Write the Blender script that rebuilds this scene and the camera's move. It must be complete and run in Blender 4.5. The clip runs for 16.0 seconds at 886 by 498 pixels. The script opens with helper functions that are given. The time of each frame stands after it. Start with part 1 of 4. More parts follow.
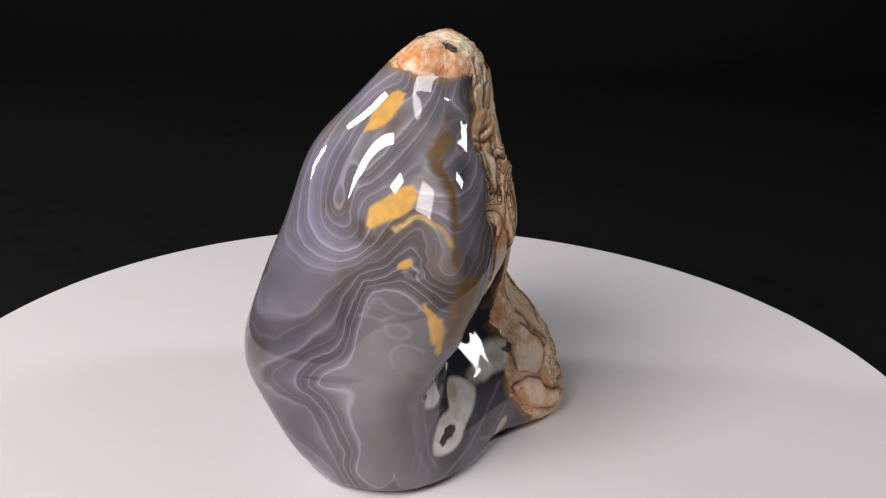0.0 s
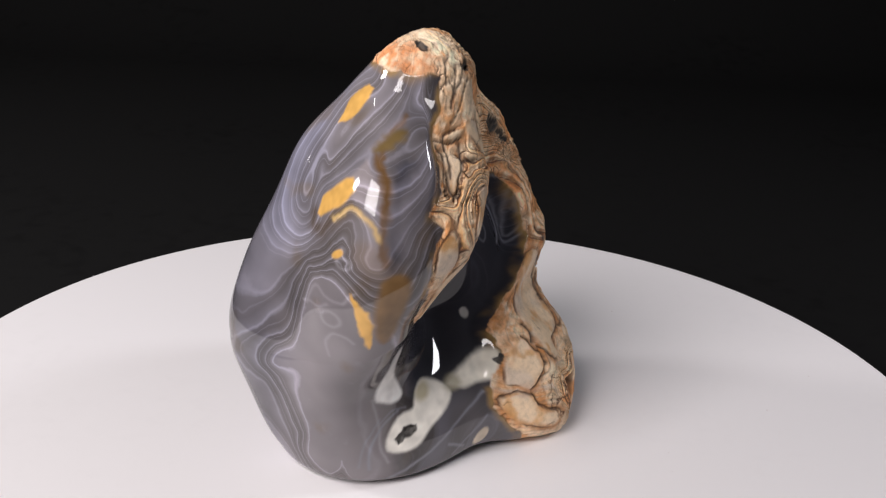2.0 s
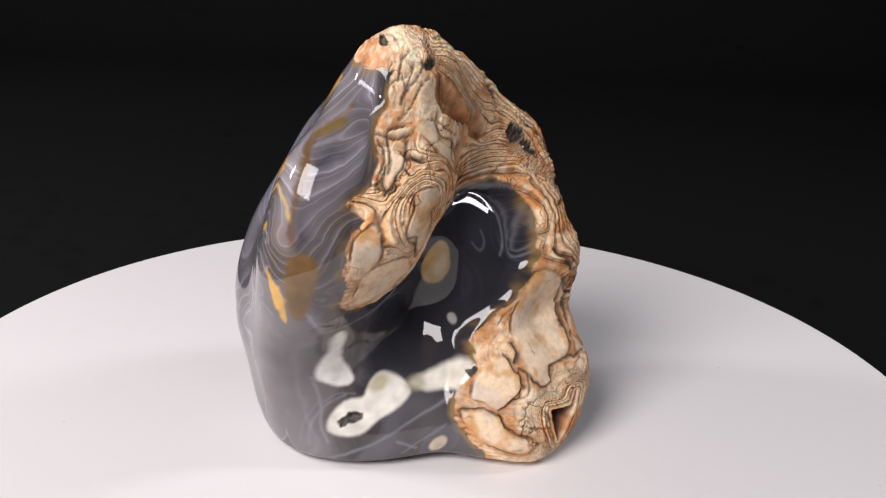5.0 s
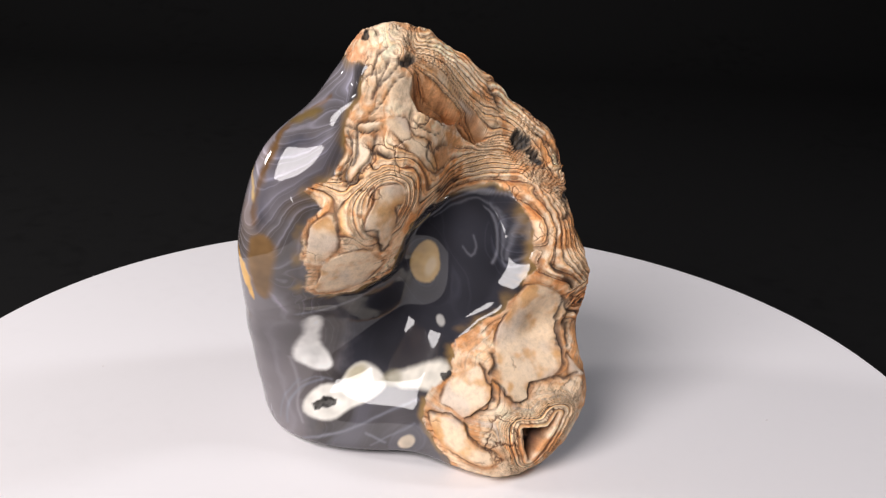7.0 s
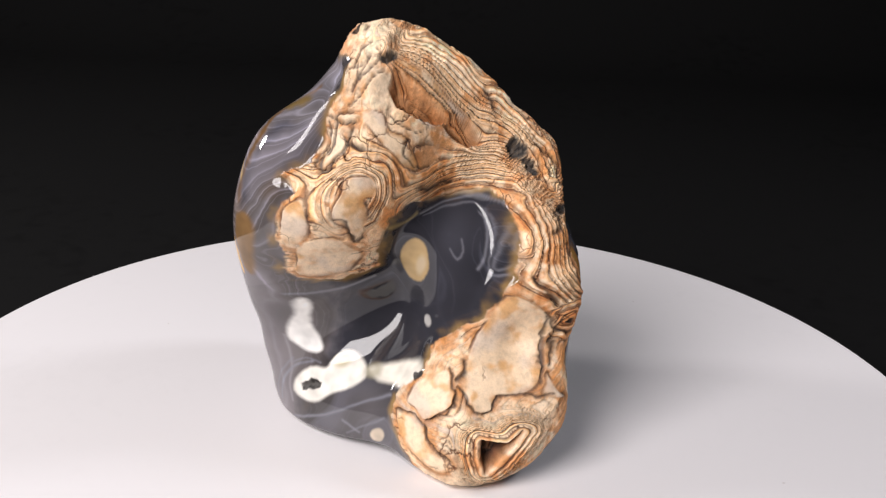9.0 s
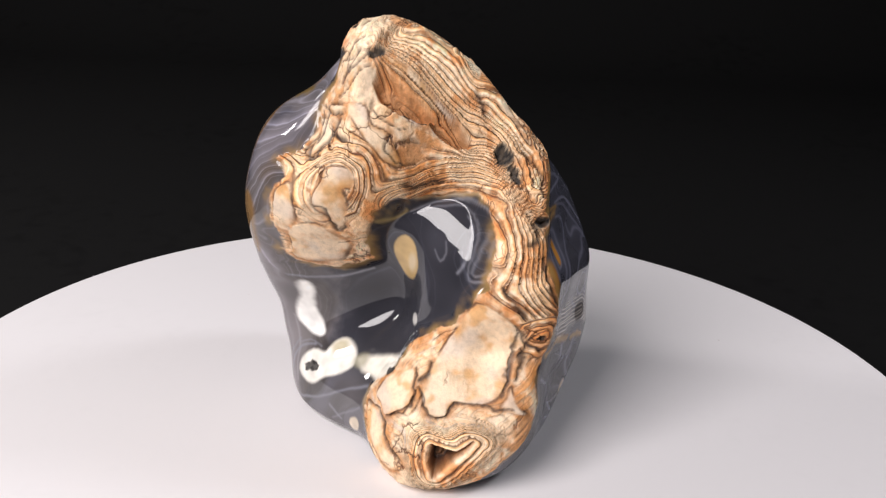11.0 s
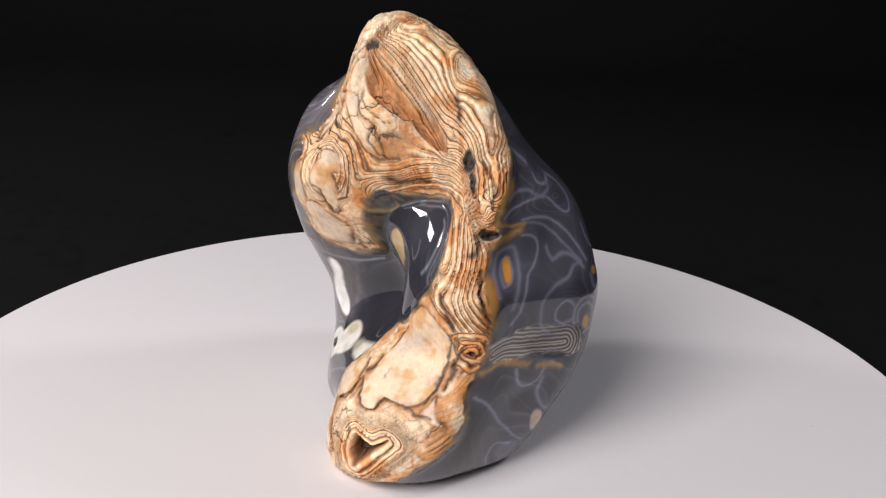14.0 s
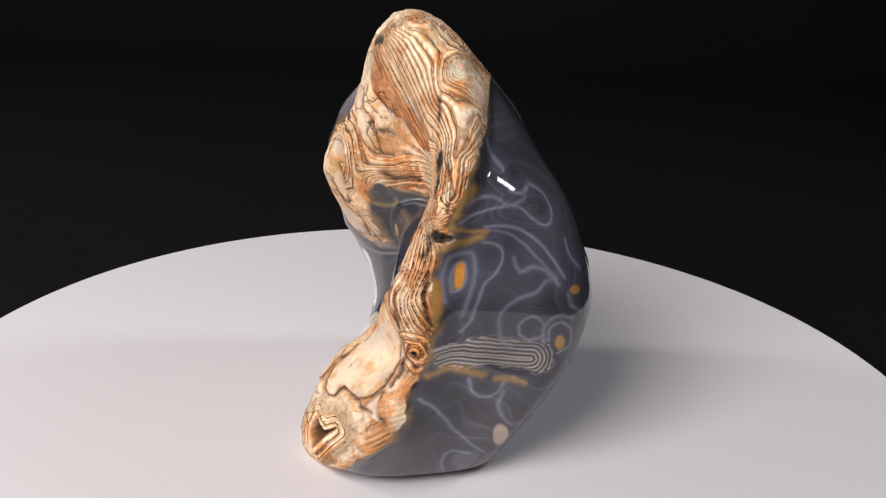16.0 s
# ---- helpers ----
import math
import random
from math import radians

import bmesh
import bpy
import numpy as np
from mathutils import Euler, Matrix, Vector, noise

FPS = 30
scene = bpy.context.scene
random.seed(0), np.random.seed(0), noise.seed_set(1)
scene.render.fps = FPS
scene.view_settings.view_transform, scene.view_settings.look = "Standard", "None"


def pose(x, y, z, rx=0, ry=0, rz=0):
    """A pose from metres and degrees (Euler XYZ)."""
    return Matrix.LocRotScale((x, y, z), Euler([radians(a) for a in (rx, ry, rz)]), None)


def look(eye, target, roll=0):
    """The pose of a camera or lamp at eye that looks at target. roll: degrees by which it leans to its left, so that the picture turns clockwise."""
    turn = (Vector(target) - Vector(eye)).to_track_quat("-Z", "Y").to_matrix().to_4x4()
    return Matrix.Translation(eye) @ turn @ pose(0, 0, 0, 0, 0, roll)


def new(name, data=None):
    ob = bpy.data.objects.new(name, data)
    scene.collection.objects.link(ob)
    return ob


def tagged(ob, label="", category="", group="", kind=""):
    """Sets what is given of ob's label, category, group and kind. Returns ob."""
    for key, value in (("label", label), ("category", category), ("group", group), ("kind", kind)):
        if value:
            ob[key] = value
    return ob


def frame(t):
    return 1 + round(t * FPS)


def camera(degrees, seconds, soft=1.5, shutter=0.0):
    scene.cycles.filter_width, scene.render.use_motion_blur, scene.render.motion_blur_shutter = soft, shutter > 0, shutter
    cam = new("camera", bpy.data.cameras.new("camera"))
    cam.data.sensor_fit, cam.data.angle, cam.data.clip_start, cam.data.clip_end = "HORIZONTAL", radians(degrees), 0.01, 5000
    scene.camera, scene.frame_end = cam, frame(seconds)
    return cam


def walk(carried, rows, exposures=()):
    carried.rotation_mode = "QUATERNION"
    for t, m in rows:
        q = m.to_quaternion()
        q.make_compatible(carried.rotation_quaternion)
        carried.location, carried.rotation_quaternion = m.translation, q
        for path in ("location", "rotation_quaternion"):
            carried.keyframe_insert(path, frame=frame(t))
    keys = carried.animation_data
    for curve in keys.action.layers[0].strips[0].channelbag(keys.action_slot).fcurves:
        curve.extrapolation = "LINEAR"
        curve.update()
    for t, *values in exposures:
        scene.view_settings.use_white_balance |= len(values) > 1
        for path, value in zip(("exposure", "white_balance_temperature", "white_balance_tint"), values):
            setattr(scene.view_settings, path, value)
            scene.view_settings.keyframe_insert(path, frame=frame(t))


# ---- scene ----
# ---- camera ----
# The camera stands still before a slowly turning table.
SECONDS = 16.0
cam = camera(41.5, SECONDS, soft=1.3)
EYE = Matrix(((0.99899856, -0.04474229, 0.0, 0.0040142),
              (0.0167453, 0.37388633, -0.92732336, -0.38975626),
              (0.04149057, 0.9263947, 0.37426112, 0.22642818),
              (0, 0, 0, 1)))
# The camera's exposure rises a little while the pale crust faces it.
walk(cam, [(0.0, EYE), (SECONDS, EYE)],
     [(0.0, -0.26), (1.0, -0.20), (4.0, -0.08), (6.5, -0.06), (9.0, -0.05), (11.5, -0.05), (13.5, -0.20), (16.0, -0.28)])


def turned(t):
    """The table's turn at t seconds: about 9.6 degrees a second, clockwise from above."""
    return Matrix.Rotation(-(0.167018 * t - 0.000268 * t * (16 - t)), 4, "Z")


# ---- light ----
world = bpy.data.worlds.new("dark_studio")
scene.world = world
world.use_nodes = True
world.node_tree.nodes["Background"].inputs[0].default_value = (0.012, 0.0125, 0.014, 1)
world.node_tree.nodes["Background"].inputs[1].default_value = 0.5


def softbox(name, eye, target, w, h, power, colour):
    lamp = bpy.data.lights.new(name, "AREA")
    lamp.shape, lamp.size, lamp.size_y, lamp.energy, lamp.color = "RECTANGLE", w, h, power, colour
    ob = new(name, lamp)
    ob.matrix_world = look(eye, target)
    return ob


softbox("main_softbox", (-0.56, -0.76, 0.82), (0, 0, 0.05), 0.70, 0.70, 19.3, (1.0, 0.945, 0.945))
softbox("left_softbox", (-0.82, 0.08, 0.46), (0, 0, 0.08), 0.13, 0.17, 3.0, (1.0, 0.96, 0.955))
softbox("right_softbox", (0.66, 0.12, 0.60), (0, 0, 0.08), 0.14, 0.18, 2.0, (0.94, 0.94, 1.0))


# ---- materials ----
def material(name):
    m = bpy.data.materials.new(name)
    m.use_nodes = True
    nt = m.node_tree
    return m, nt, nt.nodes["Principled BSDF"]


def node(nt, kind, **values):
    n = nt.nodes.new(kind)
    for key, value in values.items():
        n.inputs[key.replace("_", " ")].default_value = value
    return n


def ramp(nt, source, *stops):
    r = nt.nodes.new("ShaderNodeValToRGB")
    e = r.color_ramp.elements
    while len(e) < len(stops):
        e.new(0.5)
    for k, (at, c) in enumerate(stops):
        e[k].position, e[k].color = at, (*c, 1) if len(c) == 3 else c
    nt.links.new(source, r.inputs[0])
    return r.outputs[0]


def plain(name, colour, rough, scale, spread, bump=0.0, metal=0.0, gloss=0.5):
    """A surface with faint mottling at two scales and a fine relief."""
    m, nt, b = material(name)
    co = nt.nodes.new("ShaderNodeTexCoord")
    n1, n2 = node(nt, "ShaderNodeTexNoise", Scale=scale, Detail=4.0), node(nt, "ShaderNodeTexNoise", Scale=scale * 14, Detail=2.0)
    for n in (n1, n2):
        nt.links.new(co.outputs["Object"], n.inputs["Vector"])
    mix = nt.nodes.new("ShaderNodeMath")
    mix.operation = "ADD"
    nt.links.new(n1.outputs[0], mix.inputs[0]), nt.links.new(n2.outputs[0], mix.inputs[1])
    lo, hi = [c * (1 - spread) for c in colour], [min(1, c * (1 + spread)) for c in colour]
    col = ramp(nt, mix.outputs[0], (0.3, lo), (0.9, hi))
    nt.links.new(col, b.inputs["Base Color"])
    b.inputs["Roughness"].default_value, b.inputs["Metallic"].default_value = rough, metal
    b.inputs["Specular IOR Level"].default_value = gloss
    if bump:
        bm_ = node(nt, "ShaderNodeBump", Strength=0.4, Distance=bump)
        nt.links.new(n2.outputs[0], bm_.inputs["Height"])
        nt.links.new(bm_.outputs[0], b.inputs["Normal"])
    return m


WHITE = plain("matt_white_plate", (0.80, 0.775, 0.785), 0.55, 9.0, 0.02)
BLACK_CLOTH = plain("black_velvet", (0.0076, 0.0075, 0.0076), 0.95, 6.0, 0.25, 0.0006, 0.0, 0.02)
BLACK_TABLE = plain("black_table_top", (0.010, 0.010, 0.0105), 0.6, 8.0, 0.2)
EDGE_GREY = plain("grey_plastic", (0.10, 0.10, 0.105), 0.5, 20.0, 0.1)


# ---- the agate boulder: its form ----
R0 = 45.43
SHAPE = []


def swell(x, y, z, size, amount):
    """One broad swelling (or hollow, below zero) of the boulder: where it sits, its reach and its height (mm, ln)."""
    SHAPE.append((x, y, z, size, amount))


swell(-10.3, -13.3, 100.2, 9.2, 0.732)
swell(-34.5, -14.5, 98.8, 11.2, 0.339)
swell(-16.9, 16.4, 95.6, 8.2, -0.492)
swell(-9.9, 9.7, 94.4, 11.0, 0.633)
swell(-10.0, -32.0, 90.9, 7.7, 0.503)
swell(6.6, 7.6, 88.5, 9.3, -0.891)
swell(-2.0, -20.3, 85.7, 13.7, -0.193)
swell(-49.8, -3.0, 85.1, 13.4, -0.519)
swell(-0.7, 21.9, 80.9, 11.7, 0.631)
swell(-7.3, 28.6, 77.8, 9.0, -0.540)
swell(7.4, -10.3, 77.8, 12.3, 0.776)
swell(-41.9, 25.9, 75.6, 12.5, -0.437)
swell(13.7, -8.1, 75.0, 7.6, -1.040)
swell(-46.3, -25.5, 74.5, 14.1, 0.155)
swell(-6.9, -34.9, 73.5, 11.8, 0.491)
swell(-30.9, 22.0, 73.5, 14.8, 0.409)
swell(-54.1, 9.3, 67.3, 13.9, 0.052)
swell(13.2, 13.8, 66.7, 12.4, -0.243)
swell(-57.4, -12.1, 64.9, 13.2, -0.429)
swell(-29.6, -37.9, 64.1, 14.0, -0.032)
swell(-47.6, 19.5, 56.0, 14.0, 0.010)
swell(-42.8, -30.9, 54.0, 14.0, 0.052)
swell(3.6, 28.6, 50.6, 15.0, 0.795)
swell(-3.9, 31.2, 50.5, 10.2, -0.508)
swell(20.3, -12.1, 50.0, 10.7, -1.595)
swell(5.5, -24.3, 49.7, 12.1, -0.730)
swell(-54.7, 0.3, 49.7, 14.0, -0.142)
swell(-2.8, -34.4, 48.8, 10.6, 0.559)
swell(-51.5, -20.5, 48.0, 13.3, 0.282)
swell(-25.2, -36.7, 45.6, 12.7, 0.173)
swell(22.9, 6.0, 45.4, 11.7, 0.532)
swell(22.6, 16.9, 45.2, 8.7, -0.938)
swell(-37.5, 28.3, 43.1, 14.0, -0.032)
swell(22.1, 3.6, 42.2, 11.5, 0.353)
swell(-48.9, 12.7, 37.6, 14.1, -0.143)
swell(-32.4, -30.5, 35.8, 14.0, -0.003)
swell(-22.8, 35.3, 33.9, 13.8, 0.213)
swell(3.0, 40.2, 32.7, 12.0, -0.319)
swell(-49.1, -6.7, 31.7, 14.0, -0.240)
swell(4.3, -32.5, 31.7, 11.4, -0.408)
swell(25.2, 11.7, 29.9, 13.0, -0.262)
swell(-5.9, -39.4, 29.3, 9.1, 0.529)
swell(21.5, 26.3, 25.0, 10.2, 0.339)
swell(-40.3, 24.1, 24.2, 14.1, -0.280)
swell(-37.9, -23.0, 24.0, 12.8, 0.299)
swell(8.6, -22.6, 22.0, 13.7, 0.192)
swell(20.4, -4.9, 20.9, 13.0, -0.205)
swell(-11.1, 39.1, 20.4, 13.7, 0.174)
swell(-45.9, 5.3, 17.7, 14.1, -0.086)
swell(23.5, 4.5, 13.0, 11.0, 0.503)
swell(-28.8, 30.4, 13.0, 14.4, -0.579)
swell(17.1, 15.0, 11.7, 13.9, 0.180)
swell(-25.9, -27.4, 9.5, 12.3, 0.287)
swell(-40.1, -10.4, 9.3, 13.6, -0.340)
swell(-4.0, -31.8, 8.6, 11.0, 0.213)
swell(-36.8, 10.7, 2.6, 14.1, -0.085)
swell(-4.4, 28.6, 2.1, 13.9, 0.028)
swell(-24.6, -12.3, -1.0, 14.4, -0.149)
swell(12.4, 6.7, -5.1, 11.5, -0.514)
swell(-19.6, 9.4, -7.4, 14.1, -0.176)

CORE_LOW, CORE_HIGH, RHO = Vector((-12.0, 4.0, 26.0)), Vector((-22.0, -4.0, 62.0)), 35.0
COLS, ROWS = 900, 640


def core_grid():
    """Rays from the boulder's core: start points and unit directions (rows x columns)."""
    a, b = np.array(CORE_LOW), np.array(CORE_HIGH)
    axis = (b - a) / np.linalg.norm(b - a)
    ex = np.cross((0, 1, 0), axis)
    ex /= np.linalg.norm(ex)
    ey = np.cross(axis, ex)
    span = np.linalg.norm(b - a) / RHO
    arc = np.linspace(0.012, math.pi + span - 0.004, ROWS)
    low = arc < math.pi / 2
    high = arc > math.pi / 2 + span
    el = np.where(low, arc - math.pi / 2, np.where(high, arc - span - math.pi / 2, 0.0))
    u = np.where(low, 0.0, np.where(high, 1.0, (arc - math.pi / 2) / span))
    phi = np.linspace(0, 2 * math.pi, COLS, endpoint=False)
    d = (np.cos(el)[:, None, None] * (np.cos(phi)[None, :, None] * ex + np.sin(phi)[None, :, None] * ey)
         + np.sin(el)[:, None, None] * axis)
    s = a + u[:, None, None] * (b - a) + 0 * d
    return s, d


def form(s, d):
    y = s + RHO * d
    e = np.zeros(y.shape[:2])
    for lx, ly, lz, size, amount in SHAPE:
        e += amount * np.exp(-((y - (lx, ly, lz)) ** 2).sum(-1) / (2 * size * size))
    return R0 * np.exp(e)


def on_foot(s, d, r):
    """The ground foot: nothing reaches below the plate, and its edge curls up from it."""
    dz = d[..., 2]
    lim = np.where(dz < -1e-3, (s[..., 2] - 0.3) / np.maximum(-dz, 1e-3), 1e9)
    reach = 9.0
    return np.minimum(r, lim) - reach / 4 * np.maximum(1 - np.abs(r - lim) / reach, 0) ** 2


GRADIENTS = np.random.RandomState(5).normal(size=(256, 3))
GRADIENTS = (GRADIENTS / np.linalg.norm(GRADIENTS, axis=1)[:, None]).astype(np.float32)
SHUFFLE = np.tile(np.random.RandomState(6).permutation(256), 3)


def coarse(p, size, seed):
    """The same for large lumps, worked out on every fourth point and drawn smooth between."""
    v = fine_ripple(np.concatenate([p[::4], p[-1:]])[:, ::4], size, seed)
    y = np.minimum(np.arange(ROWS) / 4, v.shape[0] - 2 - 1e-6)
    i, f = y.astype(int), (y - y.astype(int))[:, None]
    v = v[i] * (1 - f) + v[i + 1] * f
    x = np.arange(COLS) / 4
    i, f = x.astype(int), (x - x.astype(int))[None]
    return v[:, i] * (1 - f) + v[:, (i + 1) % v.shape[1]] * f


def ripple(p, size, seed=0):
    return coarse(p, size, seed) if size >= 4.5 else fine_ripple(p, size, seed)


def fine_ripple(p, size, seed=0):
    """Smooth random relief over points p (mm) with lumps of about that size, from -1 to 1."""
    q = (p / size + seed * 17.3).astype(np.float32)
    i = np.floor(q).astype(np.int32)
    f = q - i
    w = f * f * f * (f * (f * 6 - 15) + 10)
    out = 0
    for cx in (0, 1):
        for cy in (0, 1):
            for cz in (0, 1):
                h = SHUFFLE[SHUFFLE[SHUFFLE[(i[..., 0] + cx) & 255] + ((i[..., 1] + cy) & 255)] + ((i[..., 2] + cz) & 255)]
                g = GRADIENTS[h]
                v = g[..., 0] * (f[..., 0] - cx) + g[..., 1] * (f[..., 1] - cy) + g[..., 2] * (f[..., 2] - cz)
                wx = w[..., 0] if cx else 1 - w[..., 0]
                wy = w[..., 1] if cy else 1 - w[..., 1]
                wz = w[..., 2] if cz else 1 - w[..., 2]
                out = out + v * wx * wy * wz
    return out * 1.7


def fbm(p, size, seed=0, octaves=3):
    out, amp = 0, 1.0
    for k in range(octaves):
        out = out + amp * ripple(p, size / 2 ** k, seed + k)
        amp *= 0.5
    return out


def step(lo, hi, v):
    k = np.clip((v - lo) / (hi - lo), 0, 1)
    return k * k * (3 - 2 * k)


CORE, WAY = core_grid()
RADIUS = form(CORE, WAY)


def blurred(v, rows, cols):
    """v smoothed over the skin, round the stone and up and down."""
    n = np.arange(-3 * rows, 3 * rows + 1)
    k = np.exp(-n * n / (2.0 * rows * rows))
    k /= k.sum()
    pad = np.concatenate([v[3 * rows:0:-1], v, v[-2:-3 * rows - 2:-1]])
    v = sum(w * pad[i:i + len(v)] for i, w in enumerate(k))
    f = np.fft.fftfreq(v.shape[1])
    return np.fft.ifft(np.fft.fft(v, axis=1) * np.exp(-2 * (math.pi * f * cols) ** 2), axis=1).real


# The lapidary's wheel has evened out the bowl and the flanks.
BASE = CORE + RADIUS[..., None] * WAY
BEARING = np.degrees(np.arctan2(BASE[..., 1], BASE[..., 0] + 20.0))
HEIGHT = BASE[..., 2]
for k in range(5):
    ground = np.exp(-((BEARING + 14) / 40) ** 6 - ((HEIGHT - 52 - 0.25 * (BEARING + 14)) / (27 - 4 * np.clip(BEARING / 40, 0, 1))) ** 6)
    RADIUS = RADIUS + ground * (blurred(RADIUS, 14, 18) - RADIUS)
    BASE = CORE + RADIUS[..., None] * WAY
    BEARING = np.degrees(np.arctan2(BASE[..., 1], BASE[..., 0] + 20.0))
    HEIGHT = BASE[..., 2]
# the bowl's depth, and its far end under the overhang
for bearing, height, across, up, deep in ((-13, 67, 26, 19, 6.5), (28, 73, 14, 12, 2.5)):
    RADIUS = RADIUS - deep * np.exp(-((BEARING - bearing) / across) ** 2 - ((HEIGHT - height) / up) ** 2)
RADIUS = RADIUS + ground * (blurred(RADIUS, 7, 9) - RADIUS)
BASE = CORE + RADIUS[..., None] * WAY
flank = step(-52, -66, (BEARING + 190) % 360 - 190) * step(30, 90, np.minimum(np.arange(ROWS), ROWS - 1 - np.arange(ROWS)))[:, None]
RADIUS = RADIUS + flank * (blurred(RADIUS, 9, 12) - RADIUS)
BASE = CORE + RADIUS[..., None] * WAY

# Where things lie on the stone: bearing round its upright axis (degrees, taken as 0.8 mm each) and height (mm).
BEARING = np.degrees(np.arctan2(BASE[..., 1], BASE[..., 0] + 20.0))
BEARING = (BEARING + 190) % 360 - 190
FRAY_A, FRAY_Z = fbm(BASE, 6, 1, 3), fbm(BASE, 6, 9, 3)
PA, PZ = BEARING * 0.8 + 0.9 * FRAY_A, BASE[..., 2] + 0.9 * FRAY_Z
SA, SZ = BEARING * 0.8 + 0.25 * FRAY_A, BASE[..., 2] + 0.25 * FRAY_Z


def outline(points, fray=True):
    """Signed distance (mm, below zero inside) to a closed outline of bearings and heights."""
    x, y = (PA, PZ) if fray else (SA, SZ)
    pts = [(a * 0.8, z) for a, z in points]
    best = np.full(x.shape, 1e9)
    inside = np.zeros(x.shape, bool)
    for (x0, y0), (x1, y1) in zip(pts, pts[1:] + pts[:1]):
        dx, dy = x1 - x0, y1 - y0
        k = np.clip(((x - x0) * dx + (y - y0) * dy) / (dx * dx + dy * dy + 1e-9), 0, 1)
        best = np.minimum(best, (x - x0 - k * dx) ** 2 + (y - y0 - k * dy) ** 2)
        if y0 != y1:
            inside ^= ((y0 > y) != (y1 > y)) & (x < dx * (y - y0) / dy + x0)
    best = np.sqrt(best)
    return np.where(inside, -best, best)


def rounded(points):
    """A closed outline with its corners rounded."""
    q = [np.array(p, float) for p in points]
    out = []
    for k in range(len(q)):
        p0, p1, p2, p3 = q[k - 1], q[k], q[(k + 1) % len(q)], q[(k + 2) % len(q)]
        for t in (0.0, 0.33, 0.67):
            out.append(tuple(0.5 * (2 * p1 + (p2 - p0) * t + (2 * p0 - 5 * p1 + 4 * p2 - p3) * t * t + (3 * p1 - p0 - 3 * p2 + p3) * t ** 3)))
    return out


def oval(a, z, r1, r2, tilt=0, fray=False):
    """Distance from the middle of an oval, 1 at its edge."""
    x, y = (PA, PZ) if fray else (SA, SZ)
    c, s = math.cos(radians(tilt)), math.sin(radians(tilt))
    u, v = (x - a * 0.8) * c + (y - z) * s, -(x - a * 0.8) * s + (y - z) * c
    return np.sqrt((u / r1) ** 2 + (v / r2) ** 2)


def smooth_path(points):
    """A rounded path through (bearing, height) points, in mm over the skin, about every 1.5 mm."""
    q = np.array([(a * 0.8, z) for a, z in points])
    q = np.concatenate([2 * q[:1] - q[1:2], q, 2 * q[-1:] - q[-2:-1]])
    out = []
    for p0, p1, p2, p3 in zip(q, q[1:], q[2:], q[3:]):
        n = max(2, int(np.linalg.norm(p2 - p1) / 1.5))
        for t in np.arange(n) / n:
            out.append(0.5 * (2 * p1 + (p2 - p0) * t + (2 * p0 - 5 * p1 + 4 * p2 - p3) * t * t + (3 * p1 - p0 - 3 * p2 + p3) * t ** 3))
    return np.array(out + [q[-2]])


def trail(*points, fray=False):
    """Distance (mm) from a rounded path over the skin."""
    path = smooth_path(points)
    x, y = (PA, PZ) if fray else (SA, SZ)
    best = np.full(x.shape, 900.0)
    lo, hi = path.min(0) - 16, path.max(0) + 16
    box = (x > lo[0]) & (x < hi[0]) & (y > lo[1]) & (y < hi[1])
    bx, by, b = x[box], y[box], best[box]
    for (x0, y0), (x1, y1) in zip(path, path[1:]):
        dx, dy = x1 - x0, y1 - y0
        k = np.clip(((bx - x0) * dx + (by - y0) * dy) / (dx * dx + dy * dy + 1e-9), 0, 1)
        b = np.minimum(b, (bx - x0 - k * dx) ** 2 + (by - y0 - k * dy) ** 2)
    best[box] = b
    return np.sqrt(best)


def bend(r2):
    return 0.5 * r2 * np.log(r2 + 1e-9)


class Flow:
    """A smooth sheet of growth lines drawn through contours: its value over the skin, and how near the contours and the bold ones are."""

    def __init__(self):
        self.spots, self.values, self.strong = [], [], []

    def contour(self, value, *points, faint=False):
        path = smooth_path(points)[::2]
        self.spots.append(path)
        self.values.append(np.full(len(path), value))
        self.strong.append(np.full(len(path), 40.0 if faint else 0.0))

    def over_skin(self, stiff=0.6):
        p, v, weak = np.concatenate(self.spots), np.concatenate(self.values), np.concatenate(self.strong)
        n = len(p)
        a = np.zeros((n + 3, n + 3))
        a[:n, :n] = bend(((p[:, None] - p[None]) ** 2).sum(-1)) + stiff * np.eye(n)
        a[:n, n], a[:n, n + 1:] = 1, p
        a[n:, :n] = a[:n, n:].T
        w = np.linalg.solve(a, np.concatenate([v, np.zeros(3)]))
        lo, hi = p.min(0) - 24, p.max(0) + 24
        gx, gy = np.meshgrid(np.arange(lo[0], hi[0]), np.arange(lo[1], hi[1]))
        g = np.stack([gx, gy], -1)
        val, gap, bold = np.zeros(gx.shape), np.zeros(gx.shape), np.zeros(gx.shape)
        for k in range(len(g)):
            r2 = ((g[k][:, None] - p[None]) ** 2).sum(-1)
            val[k] = bend(r2) @ w[:n] + w[n] + g[k] @ w[n + 1:]
            gap[k] = np.sqrt(r2.min(1))
            bold[k] = (np.sqrt(r2) + weak).min(1)
        x, y = np.clip(SA - lo[0], 0, gx.shape[1] - 1.001), np.clip(SZ - lo[1], 0, gx.shape[0] - 1.001)
        i, j = x.astype(int), y.astype(int)
        fx, fy = x - i, y - j

        def read(m):
            return (m[j, i] * (1 - fx) + m[j, i + 1] * fx) * (1 - fy) + (m[j + 1, i] * (1 - fx) + m[j + 1, i + 1] * fx) * fy
        return read(val), read(gap), read(bold)


